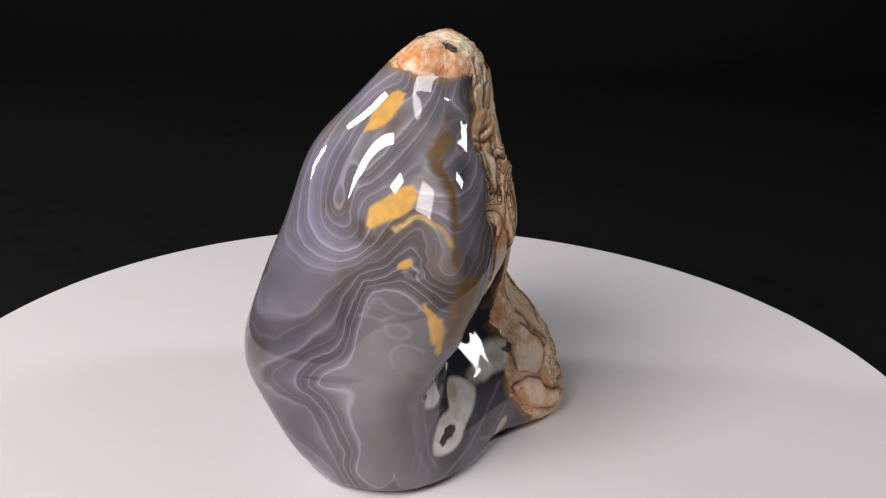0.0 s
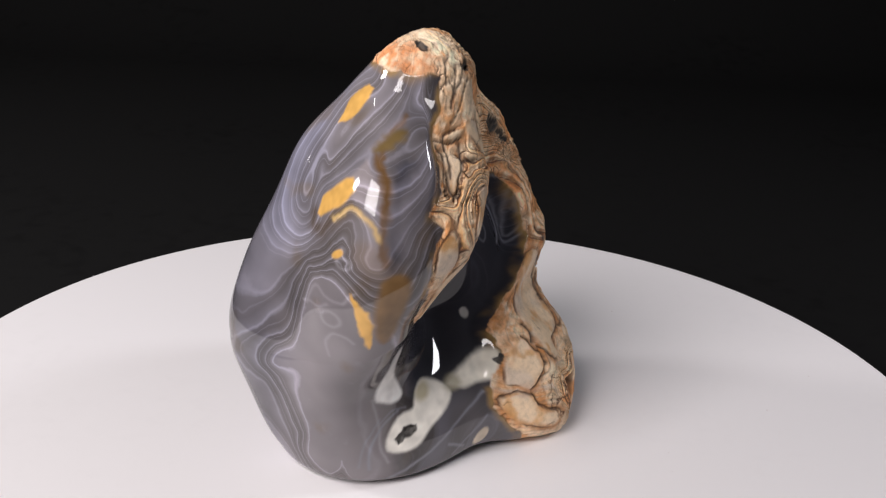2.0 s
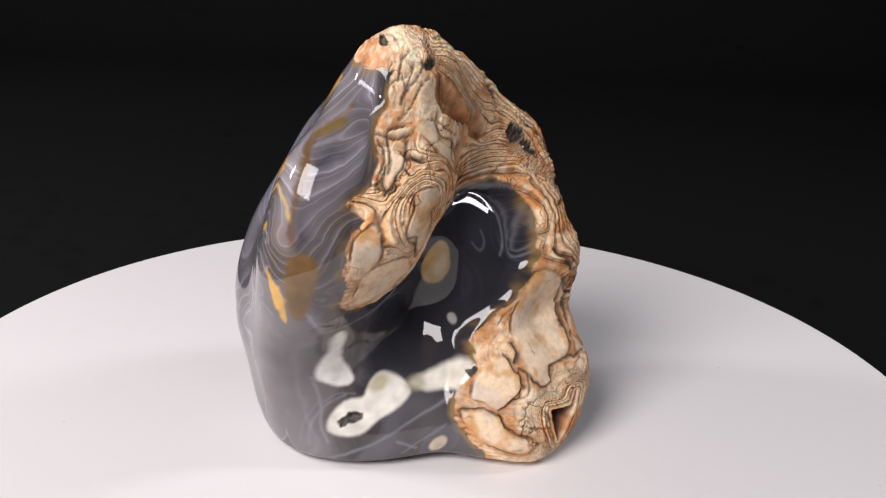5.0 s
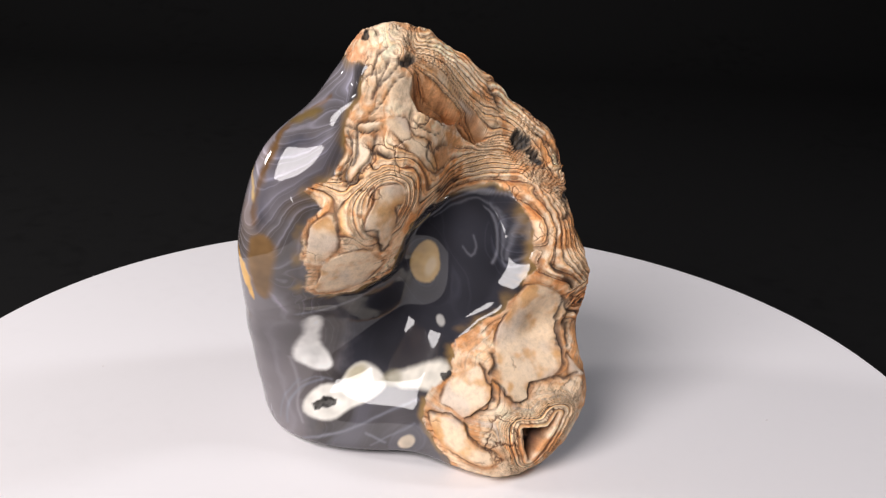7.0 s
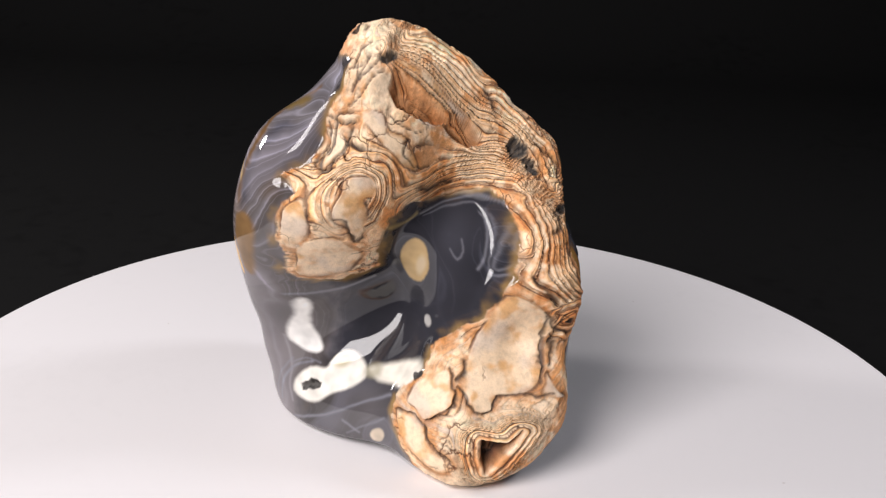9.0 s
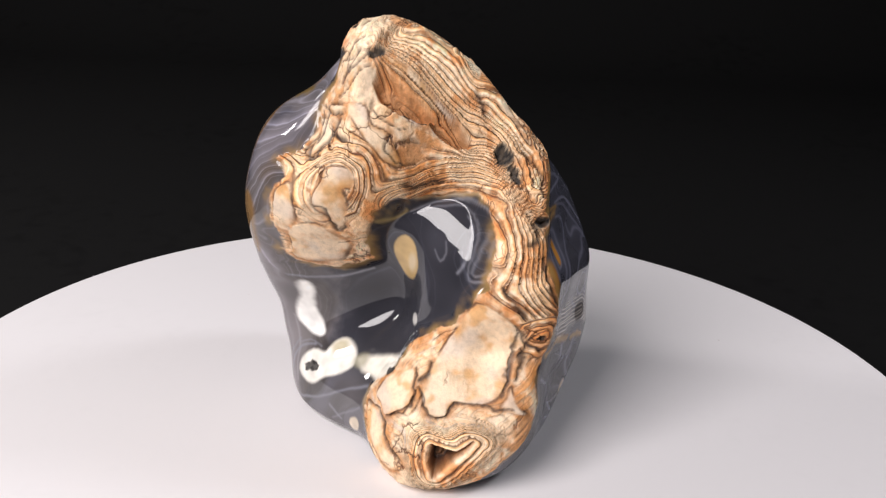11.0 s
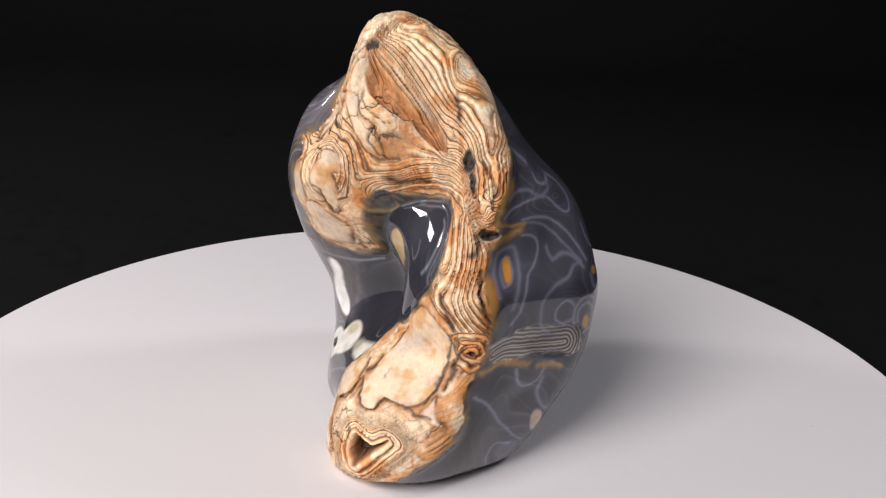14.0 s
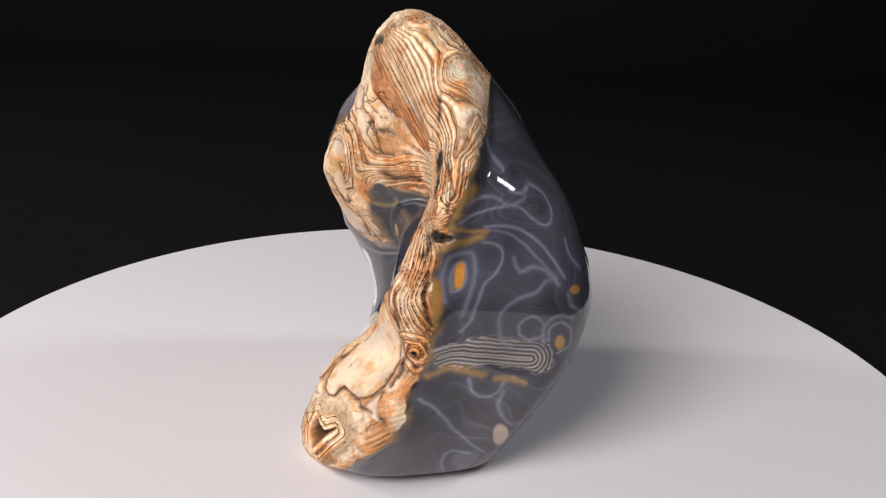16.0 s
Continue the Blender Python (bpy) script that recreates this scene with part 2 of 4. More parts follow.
# ---- the rind: where the rough crust lies ----
FRONT_EDGE = [(-79, 142), (-66, 142), (-60, 141), (-43, 144), (-45, 137), (-45, 129), (-49, 125), (-49, 120), (-48, 112),
              (-49, 107), (-55, 101), (-49, 97), (-53, 93), (-54, 83), (-55, 74), (-58, 66)]
BOWL_EDGE = [(-56, 62), (-49, 60), (-33, 67), (-28, 78), (-22, 87), (-14, 93), (6, 92), (27, 95), (31, 96), (34, 93),
             (34, 86), (32, 77), (30, 69), (25, 64), (19, 54), (9, 48), (1, 43), (-4, 36)]
LIP_EDGE = [(-15, 25), (-15, 18), (-10, 10), (-5, 2), (1, -2), (13, -2), (26, 7), (40, 23), (43, 31), (43, 41), (46, 48)]
BACK_EDGE = [(50, 61), (49, 70), (47, 78), (48, 87), (53, 90), (50, 95), (53, 104), (56, 112), (60, 120), (60, 128), (62, 160), (-80, 160)]
RIND = np.minimum(outline(FRONT_EDGE + BOWL_EDGE + LIP_EDGE + BACK_EDGE), 140.5 - PZ)
# the foot bellies out a little above the plate; the wheel has evened out all that is polished
RADIUS = RADIUS + (1.2 + 1.0 * step(-10, -40, BEARING) * step(-150, -120, BEARING)) * np.exp(-((BASE[..., 2] - 3) / 11) ** 2)
edge_rows = step(30, 90, np.minimum(np.arange(ROWS), ROWS - 1 - np.arange(ROWS)))[:, None]
calm_rind = blurred(RIND, 6, 7)
bare = step(0.3, 2.5, calm_rind) + 1e-4
polished = step(0.3, 6.0, calm_rind) * edge_rows
inside = step(-62, -50, BEARING) * step(48, 38, BEARING) * step(5, 14, BASE[..., 2])
bare_blur = blurred(bare, 12, 15)
for k in range(4):
    even = blurred(RADIUS * bare, 12, 15) / bare_blur
    RADIUS = RADIUS + polished * inside * (even - RADIUS)
flank_only = polished * (1 - inside) * step(10, 22, BASE[..., 2])
back_only = polished * step(48, 62, BEARING) * step(30, 42, BASE[..., 2])
even = blurred(RADIUS * bare, 12, 15) / bare_blur
even = 2 * even - blurred(even * bare, 12, 15) / bare_blur
RADIUS = RADIUS + 0.8 * flank_only * (even - RADIUS)
wide_blur = blurred(bare, 20, 26)
even = blurred(RADIUS * bare, 20, 26) / wide_blur
even = 2 * even - blurred(even * bare, 20, 26) / wide_blur
RADIUS = RADIUS + back_only * (even - RADIUS) + 1.1 * back_only
# the shoulder stands a little proud beside the bowl
RADIUS = RADIUS + 1.6 * polished * np.exp(-((BEARING + 70) / 14) ** 2 - ((BASE[..., 2] - 85) / 45) ** 4)
RADIUS = RADIUS + 1.3 * polished * np.exp(-((BEARING + 60) / 9) ** 2 - ((BASE[..., 2] - 45) / 18) ** 2)
RADIUS = RADIUS - 2.2 * np.exp(-((BEARING - 10) / 45) ** 2 - ((BASE[..., 2] - 149) / 5) ** 2)
BASE = CORE + RADIUS[..., None] * WAY
PLATES = [outline(rounded(p), False) for p in (
    [(26.2, 64), (34.7, 60.4), (40.8, 53), (38.2, 47.7), (35.7, 40.9), (32, 35.9), (26.7, 32.4), (18.9, 32.2), (16.4, 28), (10.7, 28.7), (8.7, 34.1), (11.1, 39.7), (16.1, 47.2), (20.4, 53.6)],
    [(-34.5, 103.5), (-27.9, 104.5), (-24.4, 101.1), (-25.5, 97.2), (-28.2, 96.5), (-27.8, 92.1), (-29.2, 86.3), (-31.9, 80.3), (-33.5, 80.1), (-33.9, 86.2), (-36.8, 88.5), (-37, 93.8), (-35, 98.6)],
    [(-47.8, 79.1), (-37.9, 82.8), (-35.5, 77.2), (-34.5, 73.5), (-41.7, 66), (-47.6, 63.5), (-55.2, 63.4), (-52.6, 70.8)],
    [(-51.7, 91.8), (-47.5, 94.3), (-44.5, 89.4), (-44.8, 84), (-48.6, 79), (-52.1, 76.2), (-52.9, 80.4), (-52.6, 86.7)],
    [(4.4, 38.2), (5.8, 35), (5.8, 30), (1, 25.7), (-2.3, 22.4), (-6.7, 24.8), (-9.7, 26.1), (-6.8, 31.4), (-1.6, 35.6)],
    [(-13.8, 21.2), (-9.1, 21.3), (-3.2, 21.3), (-1.3, 14.9), (4.1, 12.4), (4.9, 9.5), (0.5, 7.4), (-9.6, 12.2)],
    [(-49.1, 117.3), (-42.5, 116.5), (-37.2, 112.9), (-39.8, 108.2), (-44.4, 104.8), (-46.7, 106.3), (-44, 111.9)],
    [(-35.1, 123.5), (-26.4, 124.4), (-22.5, 119), (-15.6, 115.1), (-10.4, 104.8), (-15.9, 106), (-20.2, 111.1), (-24.9, 114.6)],
    [(35.3, 37.9), (35.5, 33.2), (38.5, 30.1), (34.6, 30.9), (31.1, 32.2), (33.1, 35.1)],
    [(-46.1, 121.3), (-36.3, 123.4), (-34.7, 121.6), (-41.6, 119.5)],
    [(-21.9, 139.5), (-11.4, 134.6), (3.7, 125.6), (17, 117.5), (24, 111.5), (25, 115.4), (12.8, 122.6), (-2, 131.6), (-13.1, 137.4), (-22, 141)])]
CAVITIES = [(outline(p, False) - 0.5, depth) for p, depth in (
    ([(-23.2, 137), (-17, 134.8), (-5.8, 127.6), (6, 120.1), (-2.1, 118.7), (-11, 121.8), (-20.5, 126.4), (-24.6, 131.5)], 6.5),
    ([(7.2, 121.9), (18, 119.6), (26.7, 111), (18.2, 110.2), (4.8, 115.3), (2.2, 118.2)], 4.0),
    ([(13, 19.2), (19.6, 18.5), (23.7, 22.1), (19.6, 16.7), (14, 8.4), (12.5, 13.7)], 6.0))]
PITS = [(oval(-26.8, 141.6, 3.0, 2.4, 20, True), 5.0), (oval(40.2, 110.4, 3.4, 2.0, 100, True), 5.0), (oval(42.3, 104.9, 2.4, 1.1, 100, True), 4.0),
        (oval(48.6, 91.5, 3.2, 1.8, 165, True), 4.5), (oval(44.4, 53.8, 1.1, 0.8, 87, True), 1.5), (oval(-50.1, 148.2, 2.1, 1.4, 0, True), 2.0),
        (1 + outline([(-59, 15.4), (-60.5, 17.7), (-56.2, 20.7), (-51.4, 21.4), (-51.2, 19.5), (-54.5, 16.5)]) / 2.2, 2.5), (oval(-6.3, 34.0, 2.0, 0.9, 55, True), 0.5)]
KNOT = oval(44.3, 54.5, 5.0, 3.3, 88, True)

plate_gap = np.minimum.reduce(PLATES)
# Layers of the crust run round the bowl, the plates and the cavities.
RIND_CALM = outline(FRONT_EDGE + BOWL_EDGE + LIP_EDGE + BACK_EDGE, False)
rim_gap = outline(BOWL_EDGE + [(-5, 60), (-30, 40), (-50, 30)], False)
slant = ((SZ - 142) * 0.86 + (SA + 21) * 0.52)
lean = step(104, 124, BASE[..., 2] + 0.25 * BEARING)
near = np.abs(rim_gap) * (1 - lean) + (0.62 * slant + 40) * lean
ring = step(5.0, 1.0, PLATES[1]) * (1 - lean)
near = near * (1 - ring) + np.abs(PLATES[1]) * ring
lip_ring = ring = step(6.5, 3.5, CAVITIES[2][0])
near = near * (1 - ring) + 1.1 * np.abs(CAVITIES[2][0]) * ring
strata_flow = Flow()
strata_flow.contour(0, (-15.4, 90.1), (-4.4, 93.5), (19.3, 95.4), (33.6, 97.4), (38, 94.7), (38.6, 87.7), (38.4, 78.4))
strata_flow.contour(2, (-11.5, 95.6), (0.7, 97.6), (18.1, 99.4), (32.1, 101.6), (38.6, 100.5), (41.3, 95.6), (41.8, 88.2))
strata_flow.contour(4, (-8.9, 98.5), (10, 101.5), (29.6, 104.2), (39.8, 102.9), (41.4, 98.8), (42.6, 94.1))
strata_flow.contour(6, (5.6, 105), (26.5, 107.2), (38.9, 105.9), (41.7, 102.7))
strata_flow.contour(11, (26.1, 109.5), (17, 117.5), (3.7, 125.6), (-11.4, 134.6), (-21.9, 139.5))
strata_flow.contour(13, (-25.6, 143.8), (-13.1, 138.3), (-2, 132.5), (12.8, 123.4), (25, 116.2), (37.4, 113.8), (41.4, 106.8), (43, 99.2), (43.4, 95.5))
strata_flow.contour(15, (-25.6, 145.5), (-11.9, 140.8), (3.1, 133.5), (18.9, 125.2), (32.6, 121.7), (40.5, 118.1), (43.3, 110.9), (44.9, 102.1), (45.6, 94.8))
strata_flow.contour(17, (-25.3, 147), (-10.5, 143.2), (7.7, 136), (25.1, 126.5), (36.4, 123.1), (44, 117.7), (46.2, 109.9), (46.4, 96.8))
strata_flow.contour(19, (-24.4, 148.2), (-6.5, 144.6), (14.1, 138.3), (25.9, 129.8), (38, 127.1), (52.6, 119.9), (49.9, 113.3), (49.3, 100.9))
strata_flow.contour(3.5, (-44.2, 105.1), (-39.1, 108.4), (-29.9, 110.5), (-22.4, 107.6), (-20, 99.8), (-24.8, 89.7), (-30.3, 81.2))
strata_flow.contour(2, (-39.5, 102.2), (-36.5, 105.5), (-29.1, 107.5), (-23.7, 104.1), (-22.7, 97.3), (-26.7, 89.2))
strata_flow.contour(5, (-35.1, 110), (-27.3, 112), (-21.1, 110.2), (-16.5, 104), (-16, 96.6))
strata_flow.contour(7.5, (-20.7, 121.7), (-9.8, 116.2), (8.7, 110.2), faint=True)
strata_flow.contour(6.5, (-12.9, 108.2), (-2, 108.4), (9, 107), faint=True)
strata_flow.contour(7, (-23.4, 126.2), (-28.8, 133.3), (-27.4, 139.7), faint=True)
strata_flow.contour(8, (-40.2, 128.7), (-33.4, 134.9), (-29.8, 141), (-28.1, 146), faint=True)
strata_flow.contour(6, (-50.1, 136.2), (-49.1, 143.6), (-41.9, 149.4), faint=True)
strata_flow.contour(5, (-44.3, 110.1), (-40.3, 117.7), (-35.1, 123.5), faint=True)
strata_flow.contour(3, (-53.6, 102.9), (-48.4, 100.9), (-45.3, 96.8), (-44.8, 89.2))
strata_flow.contour(4.5, (-44.9, 102.7), (-37.7, 107.8), (-28.8, 110), (-23.2, 105.4))
strata_flow.contour(7, (-46.7, 120.1), (-45.7, 111.3), (-45.3, 105.3), faint=True)
strata_flow.contour(7.5, (-41.3, 143.5), (-42.9, 136.9), (-44.2, 130.1), faint=True)
strata_flow.contour(4, (44.9, 86.4), (43.8, 79.5), (42.4, 73.2))
strata_flow.contour(0, (34, 69.4), (38.4, 66), (43.2, 60.4))
strata_flow.contour(2, (40.6, 74), (40.7, 69.7), (44.4, 63.6))
strata_flow.contour(17, (52.2, 115), (52.8, 107.4), (50.8, 100.6))
strata_flow.contour(14, (46, 111), (47.2, 103.3), (46.6, 96.7))
grown, grown_gap, bold_gap = strata_flow.over_skin()
ropy = np.maximum(step(7.0, 2.5, bold_gap), step(6.0, 2.5, CAVITIES[2][0]))
ropy = np.maximum(ropy, step(2.2, 1.2, KNOT))
led = step(11, 4, grown_gap) * (1 - step(5.5, 2.0, CAVITIES[2][0]))
near = near * (1 - led) + 1.75 * grown * led
near = blurred(near, 2, 2) + (1 - 0.8 * np.maximum(led, lip_ring)) * (2.2 * ripple(BASE, 24, 27) + 1.0 * ripple(BASE, 12, 28))
near = np.where(KNOT < 1.6, KNOT * 3.3, near)
layer = near / 1.75 + 0.12 * ripple(BASE, 7, 32) + 0.07 * ripple(BASE, 2.6, 35)
layer_no = np.floor(layer)
layer_at = layer - layer_no
LUCK = np.random.RandomState(11).rand(512)
layer_luck = LUCK[layer_no.astype(int) % 512]
in_rind = step(0.25, -0.35, RIND)
in_plate = step(0.3, -0.5, plate_gap) * in_rind
in_layers = in_rind * (1 - in_plate)
crack = step(0.36, 0.06, layer_at) * np.maximum(0.9 * ropy * step(-0.6, 0.0, ripple(BASE, 9, 43) + 0.15), 0.8 * (1 - lip_ring) * step(0.1, 0.5, fbm(BASE, 10, 41, 2)))
chips = np.abs(ripple(BASE, 3.2, 51)) + 0.5 * np.abs(ripple(BASE, 1.6, 52))
flake = 2.1 * fbm(BASE, 12, 201, 2) + 0.06 * ripple(BASE, 2.2, 203)
flake_at = flake - np.floor(flake)
flaky = in_layers * step(-0.3, 0.2, ripple(BASE, 22, 205) + 0.5 * step(-10, -30, BEARING))
flake_edge = step(0.09, 0.02, np.minimum(flake_at, 1 - flake_at)) * flaky
# open cracks across the crust: how wide (mm) and where
split_in = np.zeros(RADIUS.shape)


def split(width, *points):
    global split_in
    split_in = np.maximum(split_in, np.exp(-(trail(*points, fray=True) / width) ** 2))


split(0.5, (-40.5, 130.4), (-38.1, 134.4), (-33.9, 136.9), (-30.7, 140.6), (-31.4, 143.7))
split(0.4, (-40.6, 125.8), (-35.5, 130), (-32.3, 134.4), (-27.5, 137.7))
split(0.4, (-45, 135.2), (-41.1, 138.9), (-39.9, 143.7), (-36.7, 146.4))
split(0.5, (-43.4, 109.9), (-43.5, 114.2), (-44.5, 118.4), (-43.5, 122.6), (-38.7, 124.1))
split(0.4, (-45, 103.1), (-41.6, 107), (-37.8, 112.4), (-37.9, 116.2))
split(0.5, (-36.7, 89), (-34.5, 88.6), (-33.5, 84.9), (-32.9, 80.2), (-30.7, 81.1))
split(0.3, (-23.1, 123.5), (-17.9, 119.8), (-12.4, 117.1), (-8.6, 117.5))
split(0.3, (-15.6, 115.1), (-16.9, 110.7), (-11.6, 105.1), (-5, 104.7))
split(0.35, (37.6, 56.5), (38, 47.6), (35.7, 40.8), (33.2, 38.2), (31.6, 35.1))
split(0.35, (8.7, 34), (10.8, 28.4), (16.6, 28.1), (18.9, 32), (26.6, 31.9), (34.9, 31.7))
split(0.4, (-13.2, 21.9), (-4.1, 21.7), (-1.3, 15), (4.1, 12))
split(0.4, (6.3, 38.5), (6.7, 33.7), (6, 29.6), (1.1, 24.7), (-2.3, 21.9))
split(0.9, (-8.9, 97.9), (-1.8, 96.8), (11.1, 97.6))
split(1.1, (29.9, 128.7), (32.7, 125), (33.6, 122.7))
split(0.8, (44.4, 91.1), (45.2, 87.8), (42.6, 84.6))
split(0.7, (10.6, 40.9), (10.7, 38.6), (8.1, 35.9))
split(0.7, (33.6, 69.7), (36.1, 66.6), (39, 61.4))
split(0.4, (-49.5, 121), (-45.6, 120.3), (-42.3, 119.8), (-36.4, 120.2))
split(0.5, (-44.4, 111.5), (-44.8, 107.2), (-43.7, 104), (-39.9, 106.6))
split(0.4, (-47.8, 119.2), (-45.7, 113.2), (-47.5, 105.4))
split(0.8, (-37.6, 118.6), (-37.6, 114.5), (-31.6, 112.3))
split(0.4, (-42.6, 137), (-38.6, 138.6), (-35.1, 141.7), (-39.7, 132.7))
split(0.5, (37.7, 58.1), (39.7, 52.1), (44.4, 48.8))
split(0.4, (37.3, 39.2), (39.6, 46.8), (42.8, 55.1))
split(0.5, (46.2, 81.4), (46.9, 71.4), (49.2, 64.8))
split(0.5, (45.3, 112.3), (49.8, 107.1), (49.4, 99.1))
split_in = split_in * in_rind
plate_crack = step(0.45, 0.1, np.abs(plate_gap)) * in_rind
lift = in_layers * ((0.35 + 0.65 * ropy) * (0.9 * (layer_luck - 0.4) + 0.5 * np.sqrt(np.maximum(layer_at, 0))) + 0.22 * ropy * np.sin(math.pi * layer_at) - 0.62 * crack + 0.25 * (chips - 0.5))
lift += in_layers * (0.45 * fbm(BASE, 5.0, 61, 2)) + in_rind * (0.55 + 0.8 * step(120, 140, BASE[..., 2])) * ripple(BASE, 11, 63)
lift += flaky * (0.3 * np.floor(flake) + 0.15 * flake_at - 0.2) - 0.2 * flake_edge
lift += in_plate * (0.25 + 0.12 * fbm(BASE, 6, 71, 3)) - 0.3 * plate_crack * step(0, 0.4, ripple(BASE, 8, 73) + 0.25)
lift += 0.35 * in_rind * step(0, -2.0, RIND)
cavity_in, cavity_deep = np.zeros(RADIUS.shape), np.zeros(RADIUS.shape)
for gap, depth in CAVITIES:
    cavity_in = np.maximum(cavity_in, step(0.2, -0.6, gap) * (1 if depth > 2 else 0))
    lift -= depth * step(0.1, -1.5, gap) * (1 + 0.15 * ripple(BASE, 3, 77))
pit_in = np.zeros(RADIUS.shape)
for gap, depth in PITS:
    pit_in = np.maximum(pit_in, step(1.12, 0.85, gap))
    lift -= 0.5 * depth * step(1.12, 0.1, gap)
lift -= 0.7 * split_in
PLACE = BASE + lift[..., None] * WAY
reach = np.linalg.norm(PLACE - CORE, axis=-1)
PLACE = CORE + on_foot(CORE, WAY, reach)[..., None] * WAY

# ---- pigment: linear colours per point ----
def tint(*c):
    return np.array(c)


def lay(colour, amount, over):
    return over + np.asarray(amount)[..., None] * (colour - over)


front = np.maximum(step(-48, -62, BEARING + 3 * FRAY_A), step(-44, -53, BEARING) * step(62, 74, BASE[..., 2]))
back = step(44, 56, BEARING)
shade = tint(0.026, 0.025, 0.029) + 0 * BASE
shade = lay(tint(0.135, 0.120, 0.123), front, shade)
shade = lay(tint(0.052, 0.049, 0.055), back, shade)
shade = lay(tint(0.085, 0.078, 0.082), step(34, 16, BASE[..., 2]) * (1 - front), shade)
cloud = fbm(BASE, 26, 81, 3)
shade = shade * (1 + 0.35 * cloud)[..., None]
shade = lay(tint(0.11, 0.075, 0.04), 0.5 * front * step(0.35, 0.8, fbm(BASE, 16, 83, 2)), shade)

shade = shade * (1 + (step(-85, -115, BEARING) + 0.25 * back)[..., None] * np.array((-0.06, -0.01, 0.13)))
warp = BASE + 7.0 * np.stack([ripple(BASE, 26, 91), ripple(BASE, 26, 92), ripple(BASE, 26, 93)], -1)
phase = 4.6 * fbm(warp, 50, 95, 2) + 0.05 * BASE[..., 2]
phase = phase * (0.75 + 0.5 * front)
upper = step(104, 122, BASE[..., 2])
phase = phase + upper * front * (0.16 * SA + 0.10 * SZ)
# tightly folded, brownish bands beside the crust
fold = step(1.25, 0.7, oval(-64, 98, 17, 11, 90, True)) * front
phase = phase + fold * (0.22 * SA + 2.6 * np.abs(ripple(BASE, 15, 221)) + 0.5 * ripple(BASE, 7, 222))
shade = lay(tint(0.16, 0.11, 0.075), 0.45 * fold * step(-0.3, 0.4, ripple(BASE, 12, 223)), shade)
RINGS = [(oval(-57.3, 17.4, 6.5, 5.8, 50), 3.4), (oval(-21.4, 9.0, 4.4, 2.6, 61), 1.8), (oval(30.7, 80.3, 5.3, 2.6, 75), 1.4),
         (oval(54.9, 79.9, 5.0, 2.4, 93), 1.3), (oval(92.6, 52.7, 3.6, 2.8, 104), 1.6), (oval(80.7, 49.0, 4.8, 2.6, 10), 2.2),
         (oval(84.1, 96.3, 9.3, 3.6, 174), 1.0), (oval(81.4, 59.0, 5.5, 4.2, 145), 0.9), (oval(-15.0, 67.7, 9.8, 6.3, 114), 1.4)]
for d, rate in RINGS:
    k = step(2.2, 1.2, d)
    phase = phase * (1 - k) + k * d * rate * 1.5
front_flow = Flow()
front_flow.contour(0, (-110.7, 102.7), (-108.6, 96.6), (-104, 94.1), (-99.1, 94), (-95.9, 95.9), (-97, 98.7))
front_flow.contour(1, (-103.2, 124.5), (-112.4, 114.5), (-114.6, 106.4), (-112.2, 98.5), (-108.7, 93.4), (-103, 90.9), (-97.5, 91.2), (-94.1, 93.8), (-93.2, 98.2), (-91.9, 102.9), (-87.1, 106.7), (-80.6, 112), (-73.5, 117.9), (-67.2, 123), (-60.3, 130.2), (-55.1, 139.7))
front_flow.contour(0, (-97.3, 107.8), (-95.3, 105.9), (-90.6, 107.5), (-85.7, 111.1), (-80, 116.7), (-72.3, 123.1), (-64.4, 130.1), (-57.8, 138), (-54.4, 143.6))
front_flow.contour(-1, (-96.8, 112.1), (-94, 110.9), (-89.9, 112.2), (-85.1, 115.7), (-79.3, 121.1), (-70.9, 128.1), (-62.7, 135.5), (-57.3, 141.9))
front_flow.contour(-1, (-96, 119.8), (-100.2, 115.3), (-102.7, 109.3), (-102.1, 103.1), (-99.5, 99.7))
front_flow.contour(2, (-75.1, 139.9), (-96.2, 131.3), (-115, 122.4), (-121, 113), (-121.5, 105.5), (-118.1, 96), (-113.1, 90.6), (-105.9, 87.8), (-98.5, 87.6), (-92.8, 90.5), (-89.7, 93.2))
front_flow.contour(3, (-86.9, 137.1), (-113.2, 126.2), (-125.8, 115.6), (-127.2, 104.5), (-123.5, 94.1), (-118.4, 88.5), (-111.4, 85.2), (-103.7, 83.9), (-96.9, 85.1), (-91, 88.9), (-87.5, 92.5))
front_flow.contour(4, (-131.5, 96.6), (-127.2, 87.4), (-117.1, 83.4), (-110.1, 81.3), (-100.9, 81.7), (-93.7, 84.8), (-88.3, 89.5), (-82.7, 95.8), (-76.2, 103.3), (-72.4, 101.1), (-70.5, 94.3), (-71.2, 89.7), (-68.5, 87.5))
front_flow.contour(5, (-128, 63.4), (-118, 65.1), (-110.6, 66.5), (-105.7, 69.3), (-102.1, 74.5), (-98.3, 78.5), (-91.7, 84.6), (-85.7, 88.8), (-81.2, 94.4), (-77.7, 99.5), (-75.4, 101.3), (-74, 97.4), (-74.6, 90.7), (-73.1, 87.5), (-69, 85.3))
front_flow.contour(6, (-131.3, 40), (-120.7, 47.6), (-112.4, 53.8), (-104.9, 60.6), (-99.4, 67.1), (-96.7, 73.8), (-92.1, 81.5), (-87.3, 86), (-82.7, 89.2), (-79.5, 93.2), (-77.4, 95.4), (-76.1, 93.7), (-75.7, 88.8), (-74.4, 86), (-72.4, 84.8), (-69, 82.2))
